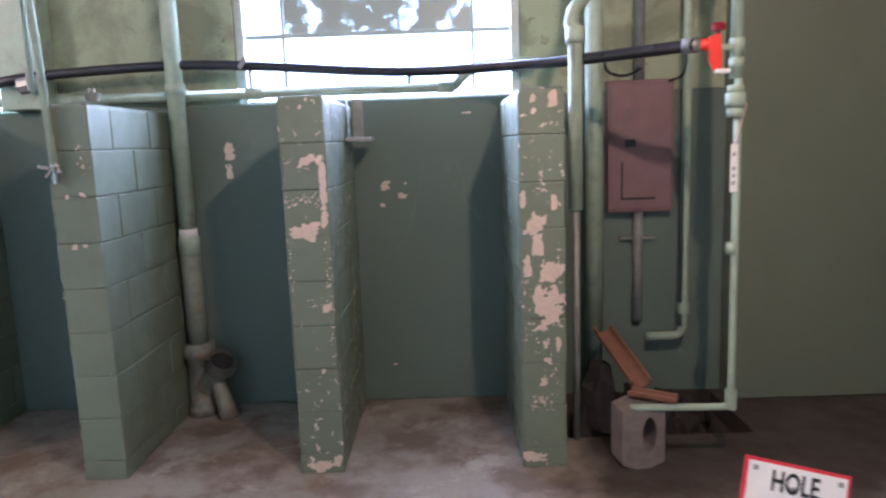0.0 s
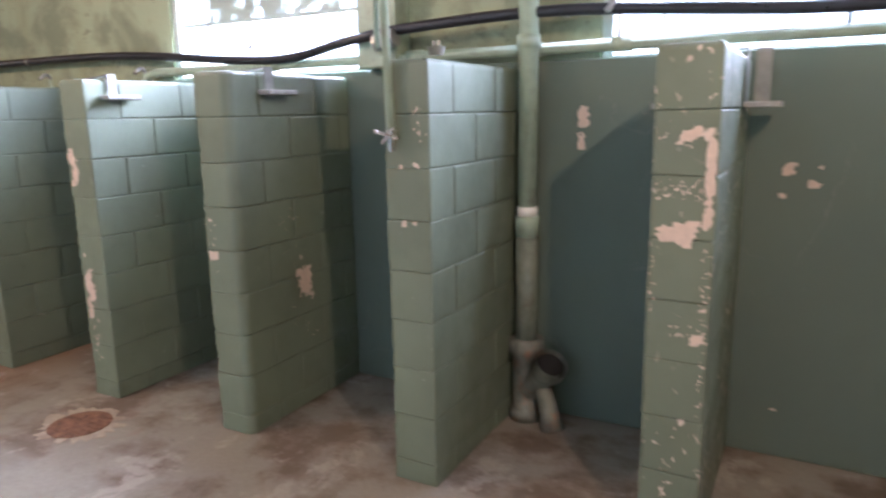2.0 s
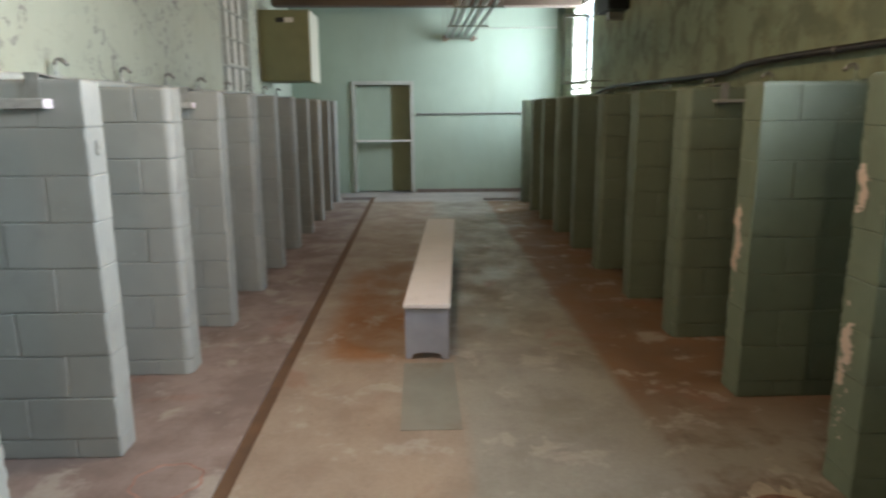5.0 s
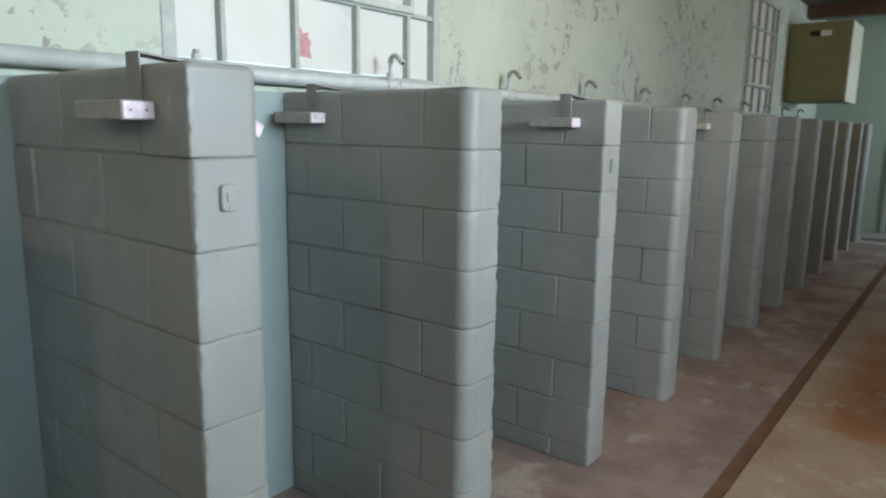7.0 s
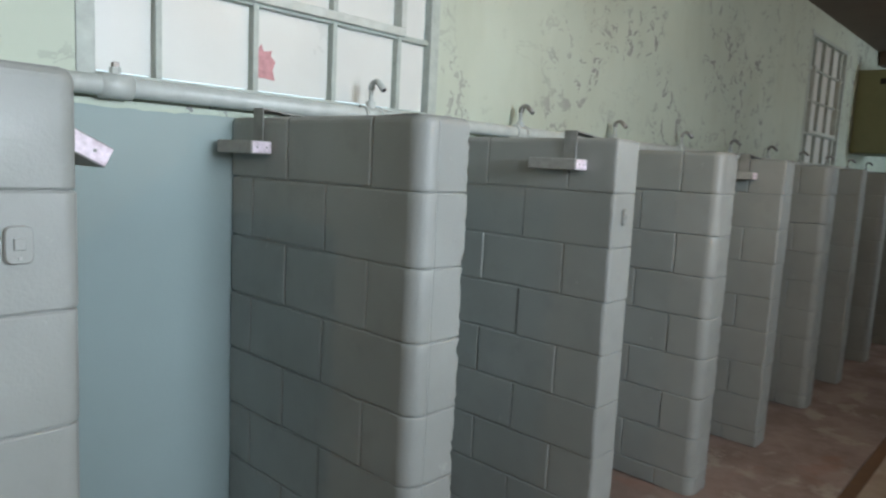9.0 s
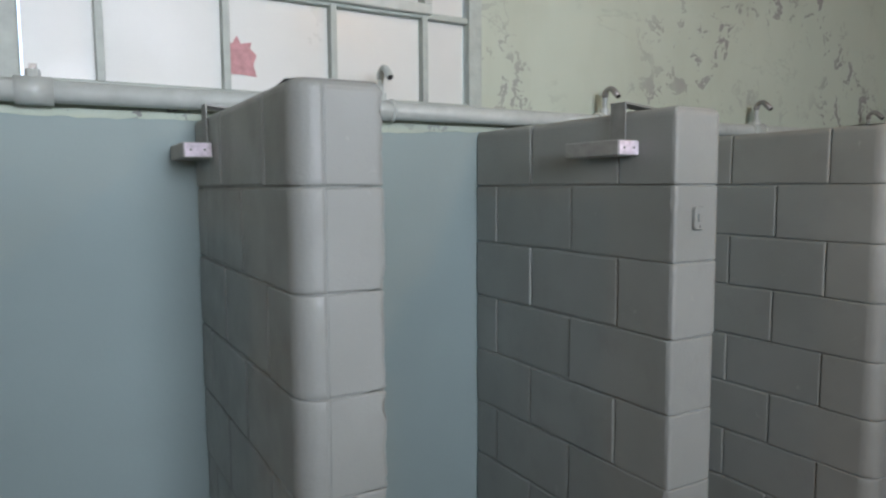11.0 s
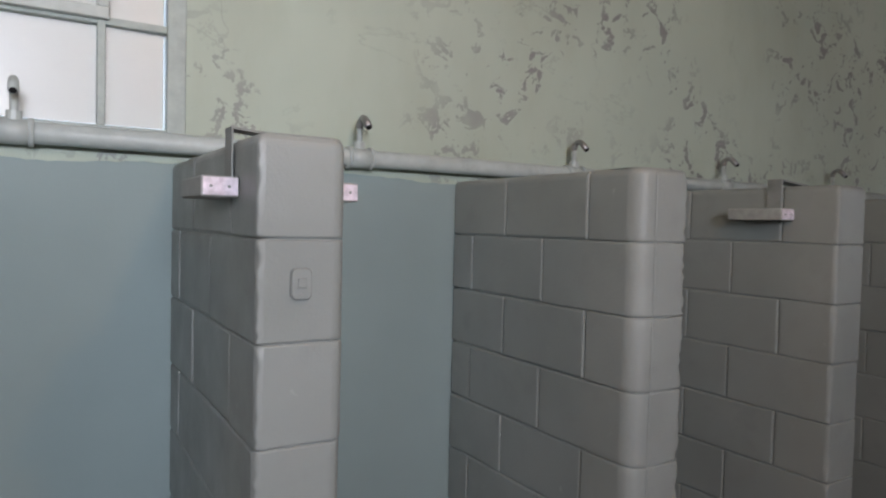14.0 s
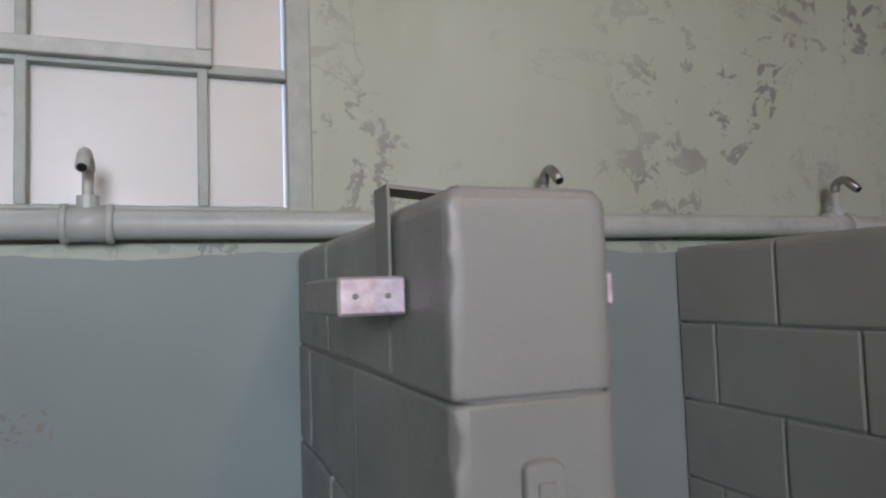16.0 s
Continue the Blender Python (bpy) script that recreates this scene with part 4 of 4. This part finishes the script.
pts = [(-13.9, 0, -0.10), (-4.25, 0, -0.10), (-4.18, 0, -0.09), (-4.10, 0, -0.01), (-4.02, 0, 0), (0.02, 0, 0)] + arc((0.02, 0, 0.06), 0.06, -90, -20, (1, 0, 0), (0, 0, 1), 5) + [(0.16, -0.02, 0.10), (0.22, -0.03, 0.11), (0.50, -0.03, 0.115)]
part("pipe", tube(pts, 0.027, 12), M_PIPE, npipe, smooth=True)
for x in (-3.05, -2.1, -1.46, -1.05, 0.0):
    part("coupling", tube([(x - 0.045, 0, 0), (x + 0.045, 0, 0)], 0.034, 12), M_PIPE, npipe, smooth=True)
part("valve", tube([(-1.06, -0.02, 0.03), (-1.06, -0.02, 0.14), (-1.08, -0.06, 0.17), (-1.10, -0.09, 0.13)], [0.011, 0.013, 0.02, 0.012], 8), M_STEEL, npipe)
part("nipple", tube([(-0.20, 0, 0.0), (-0.20, -0.0, 0.09)], 0.014, 8), M_STEEL, npipe)
for i in range(3, 11):
    x = (N_X[i] + N_X[i + 1]) / 2
    gooseneck(x, 3.36, 1.80 if x > -4.1 else 1.70, -1, M_PIPE, "shower outlet with a bent spout below the hose", M_STEEL)
stack = thing("drain_stack", "green painted soil stack with a cast iron branch", "drain pipe", (-1.46, 3.29, 0))
part("upper_pipe", tube([(0, 0, 1.03), (0, 0, Z_CEIL)], 0.045, 16), M_PIPE, stack, smooth=True)
part("collar", tube([(0, 0, 1.80), (0, 0, 1.86)], 0.053, 16), M_PIPE, stack, smooth=True)
part("white_band", tube([(0, 0, 1.03), (0, 0, 1.075)], 0.050, 16), M_WHITE, stack, "white band", smooth=True)
part("hub", tube([(0, 0, 0.93), (0, 0, 1.0), (0, 0, 1.03)], [0.054, 0.058, 0.058], 16), M_PIPE, stack, smooth=True)
part("lower_pipe", tube([(0, 0, 0.40), (0, 0, 0.94)], 0.054, 16), plain("weathered_green_iron", (0.21, 0.24, 0.19), 0.55, var=0.25, dirt=(0.16, 0.14, 0.11)), stack, smooth=True)
w = part("wye", tube([(0, 0, 0.0), (0, 0, 0.05), (0, 0, 0.06), (0, 0, 0.33), (0, 0, 0.34), (0, 0, 0.42)], [0.085, 0.085, 0.068, 0.068, 0.086, 0.086], 16), M_IRON, stack, "rusty cast iron branch fitting", smooth=True)
bm = bmesh.new()
add_tube(bm, [(0.02, -0.02, 0.16), (0.12, -0.06, 0.27), (0.14, -0.07, 0.30), (0.16, -0.09, 0.34)], [0.058, 0.062, 0.085, 0.085], 16, False)
add_tube(bm, [(0.16, -0.09, 0.34), (0.12, -0.06, 0.27)], [0.068, 0.06], 16, False)
part("branch", bm, M_IRON, w, smooth=True)
# black plug paints the dark inside of the branch
part("bore", tube([(0.146, -0.076, 0.315), (0.154, -0.084, 0.331)], 0.066, 16), M_BLACK, w, "black plug for the shade in the bore")
part("outlet", tube([(0.10, -0.05, 0.22), (0.15, -0.07, 0.08), (0.17, -0.08, 0.0)], [0.042, 0.048, 0.06], 12), M_IRON, w, smooth=True)
trap = thing("old_trap", "rusty trap bent from the stall wall", "drain pipe", (-2.02, 3.36, 0.50))
part("pipe", tube([(0, 0.05, 0.06), (0, -0.04, 0.05), (0.01, -0.07, 0.01), (0.03, -0.08, -0.06)], [0.035, 0.045, 0.042, 0.035], 12), M_IRON, trap, smooth=True)
rod = thing("shower_riser", "thin painted riser with a chrome valve on a partition", "pipe", (-1.72, 2.47, 0))
part("pipe", tube([(-0.03, 0, Z_CEIL), (0.03, 0, 1.44)], 0.016, 10), M_PIPE, rod, smooth=True)
part("pipe", tube([(-0.05, 0.03, Z_CEIL), (-0.04, 0.03, 1.76)], 0.010, 8), M_PIPE, rod, smooth=True)
v = part("valve", tube([(0.03, 0.0, 1.46), (0.03, 0.0, 1.38)], [0.02, 0.014], 10), M_CHROME, rod, "chrome valve")
part("handle", tube([(-0.03, -0.02, 1.455), (0.075, -0.02, 1.43)], 0.007, 8), M_CHROME, v)
part("handle", tube([(0.0, -0.02, 1.41), (0.055, -0.02, 1.47)], 0.007, 8), M_CHROME, v)
box_valve = thing("pipe_clamp", "grey pipe clamp beside the hose", "clamp", (-2.2, 3.24, 1.87))
part("body", tube([(-0.06, 0, 0.0), (0.06, 0, 0.02)], 0.045, 10), M_STEEL, box_valve)
part("bolt", tube([(0.02, -0.06, -0.03), (0.02, -0.06, 0.09)], 0.012, 8), M_STEEL, box_valve)
cup = thing("dark_cup", "small dark cap with two pins on a partition", "cap", (-1.56, 2.60, H + 0.012))
part("dish", tube([(0, 0, 0), (0, 0, 0.032)], [0.026, 0.036], 14), M_IRON, cup)
for dx in (-0.01, 0.012):
    part("pin", tube([(dx, 0, 0.03), (dx, 0, 0.055)], 0.006, 6), M_CHROME, cup)

# ---- pipe corner with the electrical panel ----
panel = thing("electrical_panel", "maroon painted electrical panel on the wall", "electrical panel", (1.06, 3.40, 1.08))
part("body", box(-0.18, 0.18, -0.075, 0, 0, 0.72, 0.006), M_PANEL, panel)
d = part("door", box(-0.165, 0.165, -0.085, -0.075, 0.02, 0.70, 0.003), M_PANEL, panel)
part("latch", box(-0.09, -0.03, -0.089, -0.085, 0.36, 0.40, 0.002), M_BLACK, d, "black latch")
# two black strips paint the L-shaped shadow on the panel door
part("shadow_line", box(-0.11, -0.10, -0.088, -0.085, 0.07, 0.28), M_BLACK, d)
part("shadow_line", box(-0.10, 0.08, -0.088, -0.085, 0.07, 0.082), M_BLACK, d)
cond = thing("panel_conduit", "dark conduit above and below the panel", "conduit", (1.06, 3.37, 0))
part("pipe", tube([(0, 0, 0.45), (0, 0, 1.078)], 0.028, 12), M_STRAP, cond, smooth=True)
part("pipe", tube([(0, 0, 1.802), (0, 0, Z_CEIL)], 0.028, 12), M_STRAP, cond, smooth=True)
part("bracket", box(-0.10, 0.10, -0.01, 0.03, 0.92, 0.935), M_STEEL, cond)
big = thing("standing_pipe", "wide pale green pipe standing before the panel", "pipe", (0.78, 3.22, 0))
part("pipe", tube([(0, 0, 0.22), (0, 0, Z_CEIL)], 0.048, 16), M_PIPE, big, smooth=True)
part("foot", tube([(0, 0, -0.12), (0, 0, 0.23)], 0.03, 10), M_STEEL, big)
for pts in ([(0.84, 3.27, 1.93), (0.86, 3.27, 1.85), (0.93, 3.28, 1.82), (1.0, 3.3, 1.83), (1.06, 3.34, 1.86)], [(1.275, 3.28, 1.97), (1.28, 3.27, 1.88), (1.265, 3.28, 1.81), (1.215, 3.32, 1.79), (1.2, 3.36, 1.78)]):
    loop = thing("cable_loop", "thin black cable looped between the pipes", "cable", group="cables above the panel")
    part("cable", tube(spline(pts), 0.008, 8), M_HOSE, loop, smooth=True)
side = thing("side_conduit", "green conduit with an elbow at its foot", "conduit", (1.30, 3.30, 0))
part("pipe", tube([(0, 0, Z_CEIL), (0, 0, 0.42)] + arc((-0.05, 0, 0.42), 0.05, 0, -90, (1, 0, 0), (0, 0, 1), 5) + [(-0.2, 0, 0.37)], 0.024, 12), M_PIPE, side, smooth=True)
part("coupling", tube([(0, 0, 0.50), (0, 0, 0.56)], 0.033, 12), M_PIPE, side)
near = thing("bent_pipe", "pale pipe bent over the end of a partition", "pipe", (0.60, 2.78, 0))
part("pipe", tube([(0.0, 0, 1.16), (0, 0, 1.97)] + arc((-0.07, 0, 1.97), 0.07, 0, 45, (1, 0, 0), (0, 0, 1), 3) + [(-0.0, 0.05, 2.08), (0.07, 0.12, 2.16), (0.09, 0.14, 2.25), (0.09, 0.14, Z_CEIL)], 0.034, 14), M_PIPE, near, smooth=True)
part("elbow", tube([(0, 0, 1.93), (0, 0, 2.0)], 0.045, 14), M_PIPE, near, smooth=True)
part("stub", tube([(0, 0, 0.0), (0, 0, 1.17)], 0.018, 12), M_STRAP, near, smooth=True)
riser = thing("valve_riser", "pale green riser with a union and elbow", "pipe", (1.20, 2.44, 0))
part("pipe", tube([(0, 0, Z_CEIL), (0.02, 0, 0.36)] + arc((-0.02, 0, 0.33), 0.04, 0, -90, (1, 0, 0), (0, 0, 1), 5) + [(-0.42, 0.02, 0.29)], 0.0165, 12), M_PIPE, riser, smooth=True)
part("upper_sleeve", tube([(0, 0, Z_CEIL), (0, 0, 1.72)], 0.026, 12), M_PIPE, riser, smooth=True)
for z0, z1, r in ((1.56, 1.60, 0.034), (1.60, 1.66, 0.04), (1.66, 1.69, 0.034), (1.76, 1.80, 0.031), (1.82, 1.88, 0.031), (0.98, 1.03, 0.022)):
    part("coupling", tube([(0, 0, z0), (0, 0, z1)], r, 12), M_PIPE, riser, smooth=True)
part("elbow", tube([(0.02, 0, 0.37), (0.02, 0, 0.28)], 0.026, 10), M_PIPE, riser)
part("outlet", tube([(0, 0, 1.84), (-0.10, -0.01, 1.85)], 0.014, 10), M_PIPE, riser)
valve = thing("red_valve", "bright red lever valve with a dark red wheel", "valve", (1.08, 2.42, 1.855))
part("body", tube([(-0.06, 0, 0), (-0.02, 0, 0), (0.03, 0, 0)], [0.018, 0.026, 0.022], 12), M_RED, valve, smooth=True)
bm = bmesh.new()
f = bm.faces.new([bm.verts.new(p) for p in ((-0.01, -0.03, 0.03), (0.035, -0.03, 0.04), (0.04, -0.03, -0.06), (0.04, -0.03, -0.11), (0.01, -0.03, -0.11), (-0.012, -0.03, -0.06))])
r = bmesh.ops.extrude_face_region(bm, geom=[f])
bmesh.ops.translate(bm, vec=(0, 0.012, 0), verts=[g for g in r["geom"] if isinstance(g, bmesh.types.BMVert)])
part("lever", bm, M_RED, valve)
part("lever_tip", box(0.012, 0.075, -0.033, -0.015, -0.118, -0.100, 0.003), M_WHITE, valve, "clear plastic tip")
part("stem", tube([(0.03, 0, 0.02), (0.035, 0, 0.06)], 0.008, 8), M_DKRED, valve)
part("wheel", tube([(0.035, 0, 0.055), (0.035, 0, 0.075), (0.035, 0, 0.085)], [0.026, 0.03, 0.02], 12), M_DKRED, valve)
tag = thing("paper_tag", "white paper tag tied to the riser", "tag", (1.19, 2.41, 1.25))
part("card", box(-0.016, 0.016, -0.001, 0.001, 0, 0.20, 0.0), M_WHITE, tag)
for z in (0.03, 0.06, 0.09, 0.15):
    part("print_bar", box(-0.008, 0.006, -0.0022, -0.001, z, z + 0.016), M_BGREY, tag)
part("string", tube([(0.0, 0, 0.2), (0.025, 0.0, 0.28), (0.045, 0.0, 0.36), (0.03, 0.02, 0.40)], 0.003, 6), M_CREAM, tag)

# ---- clutter on the floor under the panel ----
cb = thing("concrete_block", "upright concrete block with an oval hole", "concrete block", (0.83, 2.52, 0), 8)
bm = bmesh.new()
n = 14
outer = [(-0.10, 0.02), (0.10, 0.0), (0.10, 0.30), (-0.115, 0.31)]
ring_o = []
hole = [(0.028 + 0.035 * math.cos(2 * math.pi * i / n), 0.16 + 0.085 * math.sin(2 * math.pi * i / n)) for i in range(n)]
for i in range(n):
    q = 2 * math.pi * i / n
    c, s = math.cos(q), math.sin(q)
    k = min(0.10 / max(abs(c), 1e-6), 0.15 / max(abs(s), 1e-6))
    ring_o.append((c * k, 0.15 + s * k))
sets = []
for y in (-0.07, 0.07):
    sets.append(([bm.verts.new((a, y, b)) for a, b in ring_o], [bm.verts.new((a, y, b)) for a, b in hole]))
for i in range(n):
    j = (i + 1) % n
    for o, h in sets:
        bm.faces.new((o[i], o[j], h[j], h[i]))
    bm.faces.new((sets[0][0][i], sets[0][0][j], sets[1][0][j], sets[1][0][i]))
    bm.faces.new((sets[0][1][i], sets[0][1][j], sets[1][1][j], sets[1][1][i]))
part("body", bm, M_CONC, cb)


def half_pipe(a, b, r, label):
    a, b = Vector(a), Vector(b)
    t = tagged(part("terracotta_tile", bmesh.new(), M_TERRA), label, "roof tile", "broken terracotta pieces")
    d = (b - a).normalized()
    u = d.cross(Vector((0, 0, 1))).normalized()
    w = u.cross(d)
    bm = bmesh.new()
    rows = []
    for p in (a, b):
        rows.append([bm.verts.new(p + (u * math.cos(q) - w * math.sin(q)) * k) for k in (r, r - 0.012) for q in (math.pi * i / 8 for i in range(9))])
    for i in range(8):
        for o in (0, 9):
            bm.faces.new((rows[0][o + i], rows[0][o + i + 1], rows[1][o + i + 1], rows[1][o + i]))
        for rr in rows:
            bm.faces.new((rr[i], rr[i + 1], rr[9 + i + 1], rr[9 + i]))
    for i in (0, 8):
        bm.faces.new((rows[0][i], rows[1][i], rows[1][9 + i], rows[0][9 + i]))
    bmesh.ops.recalc_face_normals(bm, faces=bm.faces)
    bm.to_mesh(t.data)
    bm.free()


half_pipe((0.80, 2.55, 0.345), (0.98, 2.44, 0.345), 0.036, "broken orange terracotta channel on a concrete block")
half_pipe((0.78, 3.02, 0.52), (0.87, 2.60, 0.365), 0.055, "brown terracotta channel leaning on the rubble")
rnd = random.Random(4)
for i in range(9):
    x, y = 0.66 + 0.085 * i, 3.05 + rnd.uniform(-0.15, 0.2)
    bm = bmesh.new()
    bmesh.ops.create_icosphere(bm, subdivisions=2, radius=1)
    s = (rnd.uniform(0.07, 0.13), rnd.uniform(0.08, 0.14), rnd.uniform(0.22, 0.40) if i < 5 else rnd.uniform(0.10, 0.30))
    for v in bm.verts:
        k = 0.75 + 0.5 * noise.noise(v.co * 1.7 + Vector((i * 3, 0, 0)))
        v.co = Vector((v.co.x * s[0] * k, v.co.y * s[1] * k, max(v.co.z * s[2] * k, -0.2 * s[2])))
    lo = min(v.co.z for v in bm.verts)
    ob = tagged(part("rubble_lump", bm, M_DARK), "dark lump of rubble and soil in the corner", "rubble", "rubble heap")
    ob.matrix_basis = pose(x, y, -0.12 - lo if y > 2.95 else -lo, 0, 0, i * 40)

# near-black bed over the bottom of the sunken corner
structure("corner_bed", box(0.57, 1.49, 2.81, 3.39, -0.13, -0.108, 0.005), M_DARK, "near-black bed in the sunken corner", "soil")

# ---- warning sign ----
sign = thing("warning_sign", "white sign with red border reading HOLE", "sign", (0.652, 0.80, 0.012))
m = pose(0, 0, 0.735, -18, 13, -4)
bm = bmesh.new()
add_box(bm, -0.105, 0.105, 0, 0.006, -0.15, 0.09, m)
part("border", bm, M_REDEDGE, sign, "red border")
bm = bmesh.new()
add_box(bm, -0.098, 0.098, -0.002, 0.0, -0.143, 0.083, m)
face = part("face", bm, M_WHITE, sign, "white face")
font = bpy.data.curves.new("HOLE", 'FONT')
font.body, font.size, font.align_x, font.extrude, font.offset = "HOLE", 0.056, 'CENTER', 0.0004, 0.0012
tmp = bpy.data.objects.new("lettering", font)
scene.collection.objects.link(tmp)
me = bpy.data.meshes.new_from_object(tmp.evaluated_get(bpy.context.evaluated_depsgraph_get()))
bpy.data.objects.remove(tmp)
me.materials.clear()
me.materials.append(M_BLACK)
txt = new("lettering", me)
txt.parent = face
txt.matrix_basis = m @ pose(-0.004, -0.0028, 0.033, 90) @ Matrix.Diagonal((0.68, 1, 1, 1))
bm = bmesh.new()
add_box(bm, -0.055, 0.055, -0.0035, -0.002, -0.016, -0.004, m)
part("arrow_bar", bm, M_BLACK, face)
for a in (-0.085, 0.085):
    for c in (0.07,):
        bm = bmesh.new()
        add_box(bm, a - 0.005, a + 0.005, -0.004, -0.002, c - 0.005, c + 0.005, m)
        part("screw", bm, M_STEEL, face)
part("post", tube([(0, 0.02, 0), (0, 0.02, 0.78)], 0.012, 8), M_STEEL, sign)
part("foot", box(-0.12, 0.12, -0.1, 0.14, 0, 0.015, 0.004), M_IRON, sign)

# ---- trees outside ----
for i, (x, y, h) in enumerate(((2.6, 15.0, 9.4), (-6.0, 16.0, 9.6))):
    t = thing("tree", "leafy green tree outside the windows", "tree", (x, y, -0.6), group="trees outside")
    rnd = random.Random(40 + i)
    bm = bmesh.new()
    add_tube(bm, [(0, 0, 0), (0.1, 0, h * 0.3), (0, 0.1, h * 0.6), (0.1, 0, h * 0.85)], [0.22, 0.17, 0.1, 0.04], 8)
    for k in range(6):
        q, z = rnd.uniform(0, 6.28), h * rnd.uniform(0.3, 0.6)
        add_tube(bm, [(0.05, 0, z), (math.cos(q) * h * 0.15, math.sin(q) * h * 0.15, z + h * 0.1), (math.cos(q) * h * 0.25, math.sin(q) * h * 0.25, z + h * 0.22)], [0.07, 0.045, 0.02], 6)
    part("trunk", bm, M_BARK, t)
    verts, faces = [], []
    for k in range(1600):
        d = Vector((rnd.gauss(0, 1), rnd.gauss(0, 1), rnd.gauss(0, 1))).normalized()
        c = Vector((0, 0, h * 0.76)) + Vector((d.x * h * 0.36, d.y * h * 0.30, d.z * h * 0.24)) * (rnd.random() ** 0.4) * (0.75 + 0.5 * noise.noise(d * 2 + Vector((i * 5, 0, 0))))
        e = Euler((rnd.uniform(0, 6.3), rnd.uniform(0, 6.3), rnd.uniform(0, 6.3))).to_matrix()
        b = len(verts)
        s = rnd.uniform(0.10, 0.2)
        verts += [tuple(c + e @ Vector(p)) for p in ((-s, 0, 0), (0, -s * 0.5, 0.02), (s, 0, 0), (0, s * 0.5, 0.02))]
        faces.append((b, b + 1, b + 2, b + 3))
    me = bpy.data.meshes.new("crown")
    me.from_pydata(verts, [], faces)
    me.materials.append(M_LEAF)
    crown = new("crown", me)
    crown.parent = t
